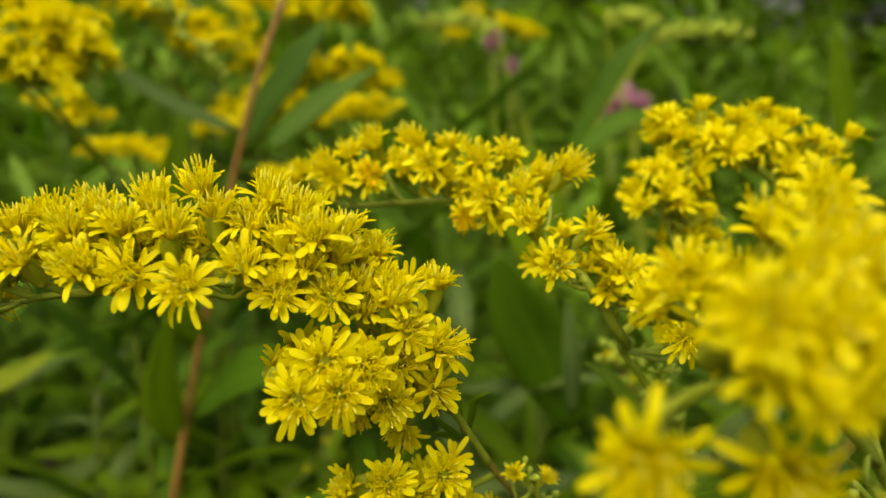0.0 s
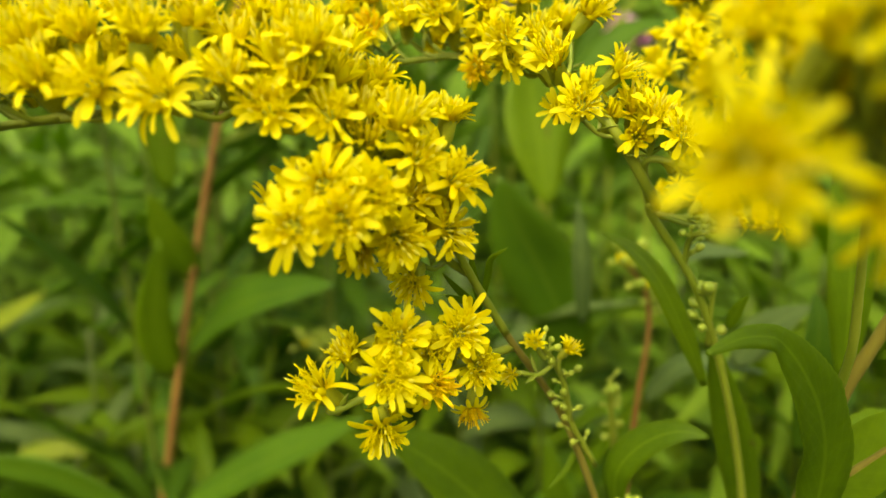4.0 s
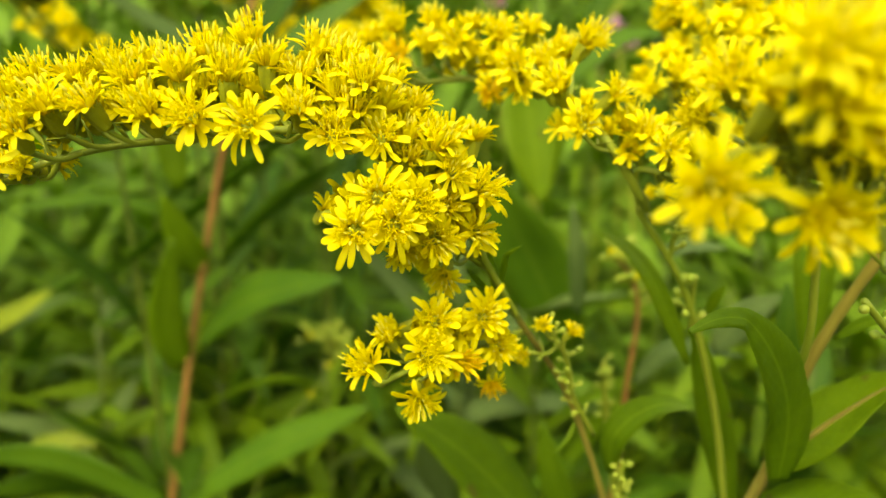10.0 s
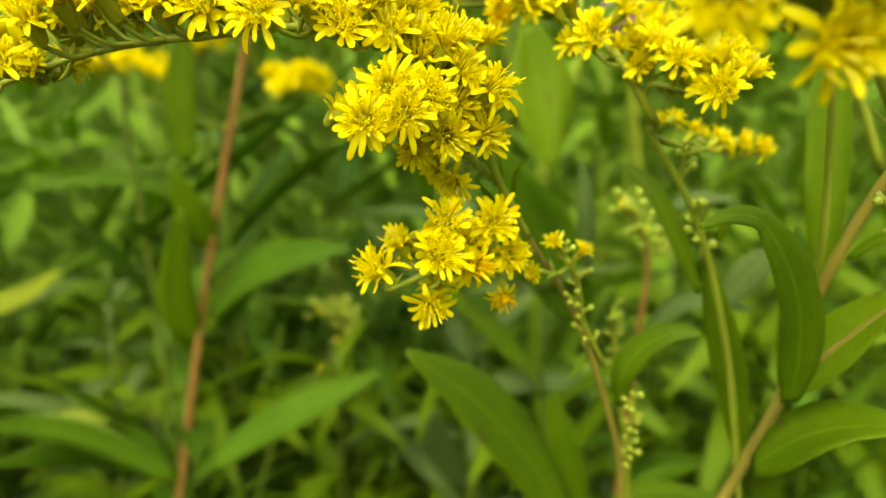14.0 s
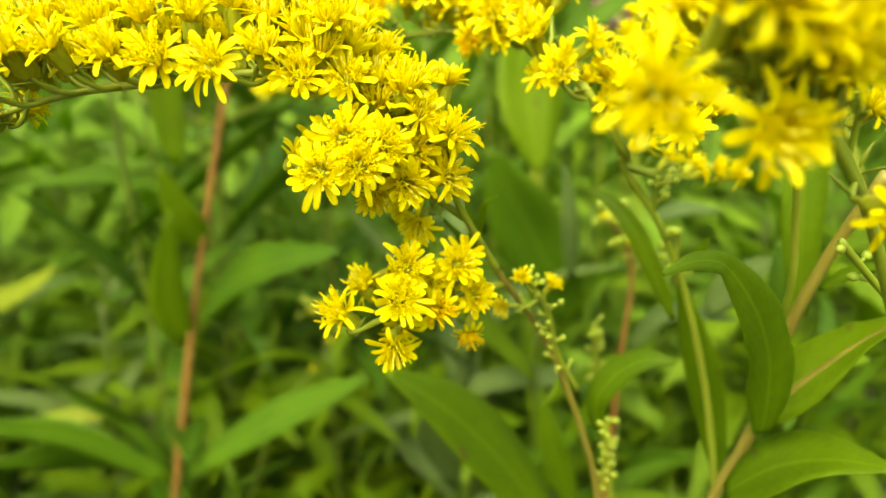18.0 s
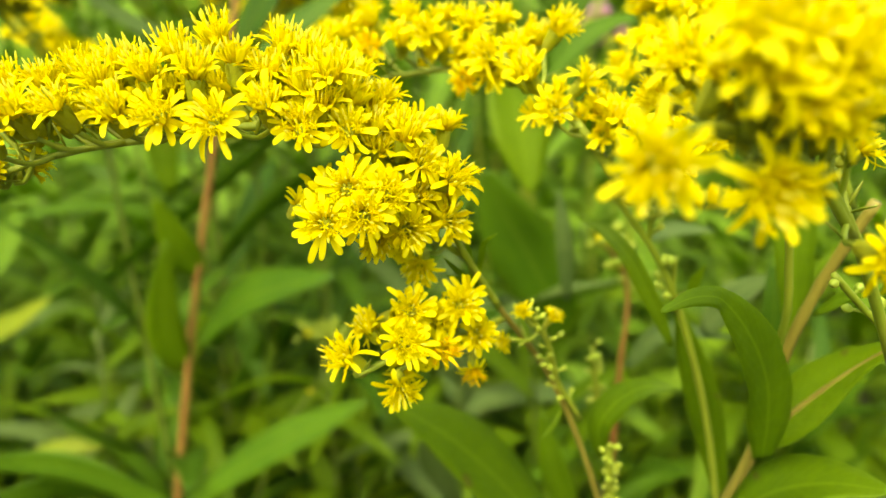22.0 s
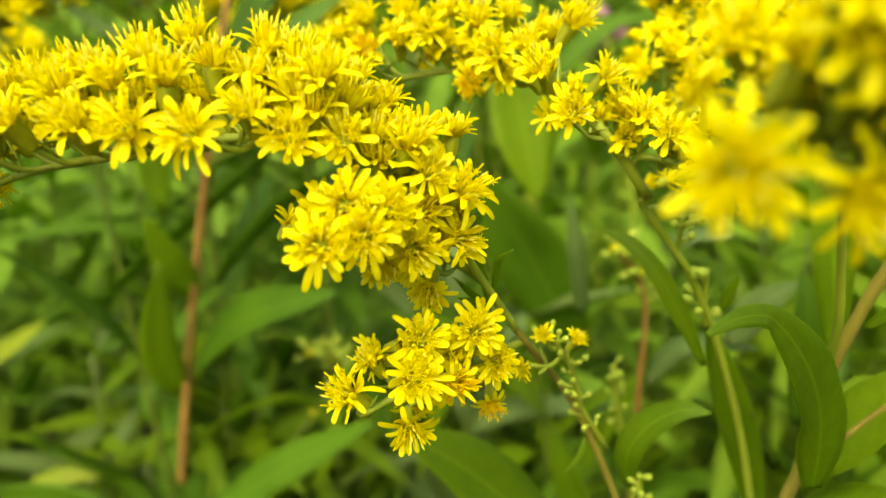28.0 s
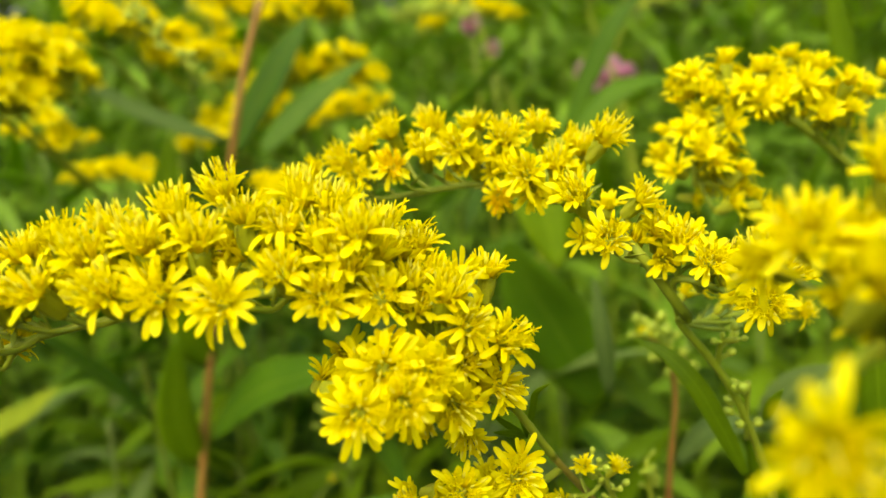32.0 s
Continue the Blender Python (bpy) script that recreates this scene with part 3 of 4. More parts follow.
def blade(shape, pts, width, face, cup=0.18, teeth=0.0, thick=0.00022, profile=None, mat=0, wave=0.0, phase=0.0):
    """A leaf or petal along pts: a folded sheet with an upper and a lower side, widest before its middle."""
    n = len(pts)
    top, low, uvs = [], [], []
    for i, p in enumerate(pts):
        t = i / (n - 1)
        d = (pts[min(i + 1, n - 1)] - pts[max(i - 1, 0)]).normalized()
        side = d.cross(face).normalized()
        nor = side.cross(d).normalized()
        w = (profile(t) if profile else max(0.02, math.sin(math.pi * min(1, t * 0.93 + 0.05)) ** 0.8 * (1.12 - 0.45 * t))) * width / 2
        if teeth:
            w *= 1 + teeth * ((t * n * 0.5) % 1.0 - 0.5)
        for u in (-1, -0.5, 0, 0.5, 1):
            lift = cup * w * (u * u) + wave * w * math.sin(9 * t + 2.2 * u + phase) * abs(u)
            q = p + side * (u * w) + nor * lift
            top.append(q + nor * thick * (1.3 if u == 0 else 0.5))
            low.append(q - nor * thick * (1.6 if u == 0 else 0.5))
            uvs.append((0.5 + u / 2, t))
    m = len(top)
    f = []
    for i in range(n - 1):
        for k in range(4):
            a, b, c, e = i * 5 + k, i * 5 + k + 1, (i + 1) * 5 + k + 1, (i + 1) * 5 + k
            f += [(a, b, c, e), (m + e, m + c, m + b, m + a)]
        for k in (0, 4):
            a, e = i * 5 + k, (i + 1) * 5 + k
            f.append((a, e, m + e, m + a) if k == 0 else (e, a, m + a, m + e))
    f += [(k + 1, k, m + k, m + k + 1) for k in range(4)]
    f += [((n - 1) * 5 + k, (n - 1) * 5 + k + 1, m + (n - 1) * 5 + k + 1, m + (n - 1) * 5 + k) for k in range(4)]
    shape.add(top + low, f, uvs + uvs, mat)


def thing(name, base, label, category, group="", kind=""):
    ob = new(name)
    ob.location = base
    ob.empty_display_size = 0.01
    tagged(ob, label, category, group, kind)
    return ob


def part(name, mesh, parent, label="", matrix=None):
    ob = new(name, mesh)
    ob.parent = parent
    if matrix is not None:
        ob.matrix_basis = matrix
    if label:
        ob["label"] = label
    return ob


def facing(direction, spin=0.0):
    return Vector(direction).to_track_quat('Z', 'Y').to_matrix().to_4x4() @ Matrix.Rotation(spin, 4, 'Z')


# ---- flower heads: one unit is the head's width ----
def petal_profile(t):
    """A strap that widens past its middle and narrows to a small round tip."""
    return max(0.14, min(1.0, 0.45 + 1.25 * t) * (1.0 if t < 0.46 else math.sqrt(max(0.0, 1 - ((t - 0.46) / 0.55) ** 1.9))))


def petal_shape(bend, width, length=0.4):
    s = Shape()
    pts = [Vector((length * t, 0, bend * length * (t - t * t * 1.5))) for t in (0, 0.2, 0.4, 0.6, 0.75, 0.87, 0.95, 1.0)]
    blade(s, pts, width, Vector((0, 0, 1)), 0.3, 0, 0.004, petal_profile)
    return s


PETALS = [petal_shape(b, w, l) for b, w, l in ((0.45, 0.11, 0.39), (0.15, 0.122, 0.41), (-0.4, 0.112, 0.39), (0.3, 0.088, 0.34), (0.6, 0.106, 0.43), (-0.15, 0.118, 0.36))]
PETAL_MESH = [p.mesh("petal", [M_PETAL]) for p in PETALS]


def floret(s, x, y, tall, lean, rng, lobes=5, clubs=0.4):
    """A tubular floret with turned-out lobes and a blunt forked style, or a closed club-shaped one with a pale tip."""
    base, tip = Vector((x, y, 0)), Vector((x + lean[0], y + lean[1], tall))
    d = tip - base
    n = d.normalized()
    if rng.random() < clubs:
        tube(s, [base, base + d * 0.55, tip], [0.011, 0.012, 0.015], 5)
        tube(s, [tip, tip + n * 0.04, tip + n * 0.1, tip + n * 0.15], [0.015, 0.022, 0.017, 0.004], 5, 1)
        return
    tube(s, [base, base + d * 0.55, tip], [0.011, 0.014, 0.026], 5)
    a0 = rng.random() * 6
    for k in range(lobes):
        a = a0 + k * 2 * math.pi / lobes
        r = Vector((math.cos(a), math.sin(a), 0))
        q = Vector((-r.y, r.x, 0)) * 0.015
        mid, top = tip + r * 0.022, tip + r * rng.uniform(0.06, 0.085) + Vector((0, 0, rng.uniform(0.0, 0.05)))
        low = Vector((0, 0, -0.014))
        s.add([mid - q, mid + q, top + q * 0.55, top - q * 0.55, mid + low, top + low * 0.5], [(0, 1, 2, 3), (1, 0, 4), (0, 3, 5, 4), (2, 1, 4, 5), (3, 2, 5)])
    h = rng.uniform(0.1, 0.17)
    tube(s, [tip - d * 0.1, tip + n * h * 0.6, tip + n * h, tip + n * (h + 0.02)], [0.008, 0.011, 0.012, 0.004], 5)


def disc_shape(seed, n=13, tall=0.22, clubs=0.4, young=5):
    rng = random.Random(seed)
    s = Shape()
    for i in range(n):
        r, a = 0.14 * math.sqrt((i + 0.3) / n), i * 2.4
        x, y = r * math.cos(a), r * math.sin(a)
        floret(s, x, y, tall * rng.uniform(0.8, 1.25), (x * rng.uniform(0.5, 1.3), y * rng.uniform(0.5, 1.3)), rng, 5, clubs)
    # young rays that still stand upright round the florets
    for k in range(young):
        pm = Matrix.Rotation(k * 6.28 / young + rng.uniform(-0.2, 0.2), 4, 'Z') @ Matrix.Translation((0.1, 0, 0.03)) @ Matrix.Rotation(-radians(rng.uniform(48, 80)), 4, 'Y') @ Matrix.Diagonal((rng.uniform(0.75, 1.05), 0.6, 1, 1))
        s.merge(PETALS[k % 5], pm, 0)
    return s


DISCS = [disc_shape(1, 19), disc_shape(2, 21, 0.2), disc_shape(3, 18, 0.28), disc_shape(4, 20, 0.25)]
DISC_MESH = [d.mesh("disc", [M_DISC, M_TIP]) for d in DISCS]
# heads that open upwards: long closed florets with pale tips
TALL_MESH = [disc_shape(i, 20, 0.36, 0.6, 9).mesh("disc", [M_DISC, M_TIP]) for i in (6, 7, 8)]
WILT_MESH = disc_shape(5, 18, 0.24).mesh("disc", [M_WILT, M_WILT])


def cup_shape():
    """The bell of overlapping bracts under a head."""
    s = Shape()
    rings = [(-0.44, 0.02), (-0.425, 0.055), (-0.36, 0.095), (-0.23, 0.118), (-0.08, 0.128), (0.02, 0.12)]
    verts = [(r * (1 + 0.07 * (k % 2)) * math.cos(k * math.pi / 6), r * (1 + 0.07 * (k % 2)) * math.sin(k * math.pi / 6), z) for z, r in rings for k in range(12)]
    f = [(i * 12 + k, i * 12 + (k + 1) % 12, (i + 1) * 12 + (k + 1) % 12, (i + 1) * 12 + k) for i in range(5) for k in range(12)]
    s.add(verts, f + [tuple(range(12))[::-1], tuple(range(60, 72))])
    for row, (z, r, h, c) in enumerate(((-0.37, 0.1, 0.17, 6), (-0.26, 0.122, 0.18, 7), (-0.14, 0.134, 0.18, 8))):
        for k in range(c):
            a = (k + 0.5 * row) * 2 * math.pi / c
            o, q = Vector((math.cos(a), math.sin(a), 0)), Vector((-math.sin(a), math.cos(a), 0)) * 0.045
            b = o * r + Vector((0, 0, z))
            s.add([b - q, b + q, b + q * 0.7 + Vector((0, 0, h * 0.6)) + o * 0.012, b - q * 0.7 + Vector((0, 0, h * 0.6)) + o * 0.012, b + Vector((0, 0, h)) + o * 0.016],
                  [(0, 1, 2, 3), (3, 2, 4)])
    return s


CUP = cup_shape()
CUP_MESH = CUP.mesh("flower_head", [M_BRACT])


def flower_head(plant, base, at, direction, size, open_angle, rng, wilted=False):
    """One head: the bell, the disc and every ray petal."""
    m = Matrix.Translation(at - base) @ facing(direction, rng.uniform(0, 6.28)) @ Matrix.Scale(size, 4)
    head = part("flower_head", CUP_MESH, plant, "", m)
    part("disc", WILT_MESH if wilted else rng.choice(TALL_MESH if open_angle > 38 else DISC_MESH), head, "fading amber florets" if wilted else "golden disc florets")
    n = rng.randint(14, 18)
    for k in range(n):
        elev = radians(open_angle + rng.uniform(-16, 16) + (16 if k % 2 else -6))
        az = (k + rng.uniform(-0.25, 0.25)) * 2 * math.pi / n
        sc = rng.uniform(0.74, 1.14) * (0.85 if wilted else 1)
        pm = Matrix.Rotation(az, 4, 'Z') @ Matrix.Translation((0.1, 0, 0.02)) @ Matrix.Rotation(-elev, 4, 'Y') @ Matrix.Rotation(rng.uniform(-0.3, 0.3), 4, 'X') @ Matrix.Diagonal((sc, rng.uniform(0.8, 1.1), 1, 1))
        part("petal", rng.choice(PETAL_MESH), head, "", pm)
    return head


def small_head_shape(seed):
    """A whole head in one mesh, for sprays further off."""
    rng = random.Random(seed)
    s = Shape()
    s.merge(CUP, Matrix.Identity(4), 1)
    base = rng.uniform(15, 60)
    for k in range(14):
        pm = Matrix.Rotation((k + rng.uniform(-.3, .3)) * 2 * math.pi / 14, 4, 'Z') @ Matrix.Translation((0.08, 0, 0.02)) @ Matrix.Rotation(-radians(base + rng.uniform(-18, 18)), 4, 'Y')
        s.merge(rng.choice(PETALS), pm, 0)
    for k in range(11):
        a, r = k * 2.4, 0.032 * math.sqrt(k + 1)
        tube(s, [Vector((r * math.cos(a), r * math.sin(a), 0)), Vector((1.5 * r * math.cos(a), 1.5 * r * math.sin(a), rng.uniform(0.24, 0.38)))], [0.014, 0.024], 4, 2)
    return s


SMALL_HEADS = [small_head_shape(i) for i in range(5)]
SMALL_MESH = [s.mesh("flower_head", [M_PETALS, M_BRACT, M_DISC]) for s in SMALL_HEADS]


def nearest(axis, p, back=2):
    i = min(range(len(axis)), key=lambda k: (axis[k] - p).length)
    return axis[max(0, i - back)], axis[i]


def spray(plant, base, axis_mm, heads_mm, seed, thick=(0.0007, 0.00035), lift=0.55, front=0.25, branch_mat=None, wilt=(), crowd=2, whole=False):
    """A flowering branch: its axis, a thin stalk to every head, tiny bracts, and the heads."""
    rng = random.Random(seed)
    axis = spline([mm(p) for p in axis_mm], 5)
    s = Shape()
    n = len(axis)
    tube(s, axis, [thick[0] + (thick[1] - thick[0]) * i / n for i in range(n)], 8)
    for j, (x, y, z, size) in enumerate(heads_mm):
        at = mm((x, y, z))
        root, close = nearest(axis, at)
        size = size * 1.03 / 1000
        d = ((at - close).normalized() * 0.8 + Vector((0, -front, lift)) + Vector([rng.uniform(-0.28, 0.28) for _ in range(3)])).normalized()
        foot = at - d * size * 0.43
        mid = (root + foot) / 2 + Vector((0, 0, -0.0008)) + (foot - root).cross(Vector((0, 0, 1))) * rng.uniform(-0.1, 0.1)
        tube(s, spline([root, mid, foot], 4), 0.0003, 6)
        for _ in range(2):
            q = mid.lerp(foot, rng.uniform(0, 0.25))
            e = Vector([rng.uniform(-1, 1), rng.uniform(-1, 1), rng.uniform(0, 1)]).normalized() * 0.003
            blade(s, [q, q + e * 0.5, q + e], 0.0007, Vector((0.2, 0.3, 1)), 0.2, 0, 0.00008)
        up = d.z
        openness = rng.uniform(6, 40) if up < 0.72 else rng.uniform(26, 58)
        if whole:
            part("flower_head", rng.choice(SMALL_MESH), plant, "", Matrix.Translation(at - base) @ facing(d, rng.uniform(0, 6)) @ Matrix.Scale(size, 4))
        else:
            flower_head(plant, base, at, d, size, openness, rng, j in wilt)
        for _ in range(crowd):
            # smaller heads crowded in behind
            q = at.lerp(close, rng.uniform(0.2, 0.6)) + Vector((rng.uniform(-3.5, 3.5), rng.uniform(1, 6), rng.uniform(-1.5, 2.5))) / 1000
            m = Matrix.Translation(q - base) @ facing(d + Vector([rng.uniform(-0.6, 0.6) for _ in range(3)]), rng.uniform(0, 6)) @ Matrix.Scale(size * rng.uniform(0.75, 0.95), 4)
            part("flower_head", rng.choice(SMALL_MESH), plant, "", m)
    part("branch", s.mesh("branch", [branch_mat or M_STEM], base), plant)


def stalk(plant, base, pts_mm, r0, r1, material, name="stem"):
    pts = spline([mm(p) for p in pts_mm], 8)
    s = Shape()
    n = len(pts)
    tube(s, pts, [(r0 + (r1 - r0) * i / n) * (1 + 0.05 * math.sin(i * 1.7)) for i in range(n)], 12)
    return part(name, s.mesh(name, [material], base), plant)


def rooted(pts_mm):
    """The plan points with the way down to the soil put before them, and the foot in metres."""
    a, b = Vector(pts_mm[0][:3]), Vector(pts_mm[1][:3])
    d = (a - b).normalized()
    p1 = a + d * 50
    p2 = p1 + (d + Vector((0, 0, -1.2))).normalized() * 150
    p3 = p2 + ((d + Vector((0, 0, -4))).normalized()) * 300
    foot = Vector((p3.x + d.x * 60, p3.y + d.y * 60, -1010))
    return [tuple(foot), tuple(p3), tuple(p2), tuple(p1)] + [p[:3] for p in pts_mm], mm(foot)


def curled_profile(t):
    for (t0, w0), (t1, w1) in zip(CURL_STEPS, CURL_STEPS[1:]):
        if t <= t1:
            return w0 + (w1 - w0) * (t - t0) / (t1 - t0)
    return 0.08


CURL_STEPS = ((0, 0.35), (0.12, 0.8), (0.25, 1.0), (0.4, 0.95), (0.55, 0.6), (0.66, 0.4), (0.85, 0.3), (1.0, 0.08))


def shaped_leaf(plant, base, pts_mm, width, face, material, cup=0.2, teeth=0.05, steps=6, label="", wave=0.06, phase=0.0, profile=None):
    s = Shape()
    blade(s, spline([mm(p) for p in pts_mm], steps), width / 1000, Vector(face), cup, teeth, 0.0002, profile, 0, wave, phase)
    return part("leaf", s.mesh("leaf", [material], base), plant, label)


def leaf_shape(seed, droop, teeth=0.06):
    rng = random.Random(seed)
    s = Shape()
    pts = [Vector((t, 0.06 * math.sin(2.5 * t + seed), droop * t * t + 0.3 * t)) for t in [i / 10 for i in range(11)]]
    blade(s, pts, rng.uniform(0.17, 0.24), Vector((-0.2, 0, 1)), rng.uniform(0.15, 0.5), teeth, 0.0025, None, 0, 0.12, seed)
    return s


LEAVES = [leaf_shape(i, d) for i, d in enumerate((-0.25, -0.6, -0.9, -0.1, -0.45, 0.1))]
LEAF_MESHES = {m.name: [s.mesh("leaf", [m]) for s in LEAVES] for m in (M_LEAF, M_LEAF_DEEP, M_LEAF_GREY, M_LEAF_PALE)}


def leaf_pose(rng, at, az, length, rise):
    return Matrix.Translation(at) @ Matrix.Rotation(az, 4, 'Z') @ Matrix.Rotation(-rise, 4, 'Y') @ Matrix.Rotation(rng.uniform(-0.4, 0.4), 4, 'X') @ Matrix.Scale(length, 4)


def leafy_plant(name, x, y, top, seed, label, category, group, material, stem_mat, n=22, length=0.08, lean=(0, 0), joined=False, from_z=0.35):
    """A tall herb: one shoot from the soil with leaves all round it."""
    rng = random.Random(seed)
    base = Vector((x - lean[0], y - lean[1], -0.005))
    plant = thing(name, base, label, category, group)
    axis = spline([base, base.lerp(Vector((x, y, top)), 0.5) + Vector((rng.uniform(-.02, .02), rng.uniform(-.02, .02), 0)), Vector((x, y, top))], 9)
    s = Shape()
    k = len(axis)
    tube(s, axis, [0.0019 - 0.0012 * i / k for i in range(k)], 6)
    part("stem", s.mesh("stem", [stem_mat], base), plant)
    fol = Shape()
    for i in range(n):
        f = from_z + (0.99 - from_z) * (i + rng.random()) / n
        p = axis[min(k - 1, int(f * (k - 1)))].lerp(axis[min(k - 1, int(f * (k - 1)) + 1)], (f * (k - 1)) % 1)
        m = leaf_pose(rng, p, i * 2.4 + rng.uniform(-.4, .4), length * rng.uniform(0.7, 1.25) * (1.1 - 0.35 * f), radians(rng.uniform(-5, 50)))
        if joined:
            fol.merge(rng.choice(LEAVES), m)
        else:
            part("leaf", rng.choice(LEAF_MESHES[material.name]), plant, "", Matrix.Translation(-base) @ m)
    if joined:
        part("foliage", fol.mesh("foliage", [M_LEAVES], base), plant)
    return plant, base, axis


def plume_branch(plant, base, pts, rng, spacing, size, width, start):
    """A side branch crowded with small heads along its upper side."""
    axis = spline(pts, 10)
    s = Shape()
    tube(s, axis, [0.0008 - 0.0004 * i / len(axis) for i in range(len(axis))], 6)
    part("branch", s.mesh("branch", [M_STEM], base), plant)
    length = sum((b - a).length for a, b in zip(axis, axis[1:]))
    n = int(length / spacing * 1.6)
    for i in range(n):
        f = (start + (1 - start) * i / n) * (len(axis) - 1)
        p = axis[int(f)].lerp(axis[min(len(axis) - 1, int(f) + 1)], f % 1)
        off = Vector((rng.uniform(-1, 1), rng.uniform(-1, 1), rng.uniform(0.2, 1.1)))
        m = Matrix.Translation(p + off * width) @ facing(off + Vector((0, 0, 0.4)), rng.uniform(0, 6)) @ Matrix.Scale(size * rng.uniform(0.8, 1.15), 4)
        part("flower_head", rng.choice(SMALL_MESH), plant, "", Matrix.Translation(-base) @ m)


def bud_branch(plant, base, pts_mm, seed, n=14, size=0.00062, spread=0.0022):
    """A thin shoot with round closed buds on short stalks."""
    rng = random.Random(seed)
    axis = spline([mm(p) for p in pts_mm], 6)
    s = Shape()
    tube(s, axis, [0.0004] * len(axis), 6)
    part("branch", s.mesh("branch", [M_STEM], base), plant)
    for i in range(n):
        f = (0.1 + 0.9 * (i + rng.random() * 0.6) / n) * (len(axis) - 1)
        p = axis[int(f)].lerp(axis[min(len(axis) - 1, int(f) + 1)], f % 1)
        d = Vector((rng.uniform(-1, 1), rng.uniform(-1, 0.6), rng.uniform(0.1, 1))).normalized()
        r = size * rng.uniform(0.75, 1.2)
        b = Shape()
        q = p + d * spread * rng.uniform(0.6, 1.2)
        tube(b, [p, q], [0.00018, 0.00022], 5)
        tube(b, [q + d * r * t for t in (-0.1, 0.3, 0.9, 1.5, 2.0, 2.3)], [r * 0.3, r * 0.75, r, r * 0.9, r * 0.5, r * 0.12], 8)
        part("bud", b.mesh("bud", [M_BUD], base), plant)


# ---- ground ----
def ground_sheet():
    s = Shape()
    rings = [0.0, 0.3, 0.6, 1, 1.5, 2.2, 3.2, 5, 9, 20, 60, 200, 900]
    verts, seg = [(0, 0, -0.01)], 40
    for r in rings[1:]:
        for k in range(seg):
            a = 2 * math.pi * k / seg
            x, y = r * math.cos(a), r * math.sin(a)
            verts.append((x, y, -0.01 + 0.02 * noise.noise((x * 1.3, y * 1.3, 0)) * min(1, r)))
    f = [(0, 1 + k, 1 + (k + 1) % seg) for k in range(seg)]
    f += [(1 + i * seg + k, 1 + (i + 1) * seg + k, 1 + (i + 1) * seg + (k + 1) % seg, 1 + i * seg + (k + 1) % seg) for i in range(len(rings) - 2) for k in range(seg)]
    s.add(verts, f)
    ob = new("ground", s.mesh("ground", [M_SOIL]))
    tagged(ob, "dark damp soil with leaf litter under the weeds", "ground", kind="structure")


ground_sheet()

# ---- the flowering goldenrod with the nodding spray ----
stem_way, base = rooted(AXIS_MAIN)
main = thing("goldenrod", base, "goldenrod in full yellow bloom with an arching, nodding flower spray", "wildflower", "goldenrods close by")
stalk(main, base, stem_way[:9], 0.0008, 0.00038, M_STEM_BROWN)
stalk(main, base, [p[:3] for p in AXIS_MAIN[3:]], 0.0005, 0.00035, M_STEM, "branch")
spray(main, base, AXIS_MAIN[7:], HEADS_MAIN_TIP, 11, (0.0005, 0.0003))
spray(main, base, AXIS_MAIN[5:11], HEADS_MAIN_BEND, 12, (0.0006, 0.0004))
spray(main, base, AXIS_CLUSTER, HEADS_CLUSTER, 13, (0.0005, 0.0003), 0.25, 0.7, crowd=2)
spray(main, base, AXIS_LOW, HEADS_LOW, 14, (0.0005, 0.0003), 0.2, 0.7, wilt=(4, 7), crowd=1)
bud_branch(main, base, AXIS_BUDS, 15, 26, 0.00042, 0.0017)
bud_branch(main, base, AXIS_BUDS_LOW, 16, 24, 0.0005, 0.0011)
spray(main, base, AXIS_BUDS[1:], HEADS_BUDS, 17, (0.0004, 0.0003), 0.6, 0.2, crowd=0)
for pts in (LEAFLET_A, LEAFLET_B, LEAFLET_C, LEAFLET_D, LEAFLET_G):
    shaped_leaf(main, base, pts, 0.9, (0.1, -1, 0.3), M_LEAF, 0.3, 0.0, 5)
shaped_leaf(main, base, LEAF_BROAD, 18.5, (0.2, -0.5, 1), M_LEAF, 0.1, 0.07)

# ---- the second goldenrod, arching behind it ----
stem_way, base = rooted(AXIS_ARCH)
arch = thing("goldenrod", base, "goldenrod with a yellow arched spray and slim green leaves", "wildflower", "goldenrods close by")
stalk(arch, base, stem_way, 0.0007, 0.00036, M_STEM)
spray(arch, base, AXIS_ARCH[4:], HEADS_ARCH, 21, (0.0007, 0.00035), 0.35, 0.55, wilt=(4, 17), crowd=1)
spray(arch, base, AXIS_SIDE, HEADS_SIDE, 22, (0.0005, 0.0003), 0.4, 0.45, crowd=1)
shaped_leaf(arch, base, LEAF_SLIM, 3.0, (-0.5, -1, 0.7), M_LEAF, 0.3, 0.03)
shaped_leaf(arch, base, LEAF_BEHIND, 6.4, (-0.1, -1, 0.3), M_LEAF, 0.15, 0.03)
shaped_leaf(arch, base, LEAF_HOOK, 5.4, (-0.6, -0.7, 1), M_LEAF, 0.2, 0.04)
shaped_leaf(arch, base, LEAF_TINY, 1.8, (-0.6, -0.9, 0.6), M_LEAF, 0.2, 0.0)
for pts, wide, face in ((LEAF_GREY_A, 5, (0.3, -1, 0.1)), (LEAF_GREY_B, 8, (-0.3, -0.8, 0.8)), (LEAF_GREY_C, 6, (0, -0.5, 1)), (LEAF_GREY_D, 5, (0, -0.6, 1))):
    shaped_leaf(arch, base, pts, wide, face, M_LEAF_GREY, 0.2, 0.04)
bud_branch(arch, base, AXIS_BUDS_ARCH, 23, 7, 0.00075, 0.0018)
bud_branch(arch, base, AXIS_BUDS_TOP, 24, 9, 0.0005, 0.0018)

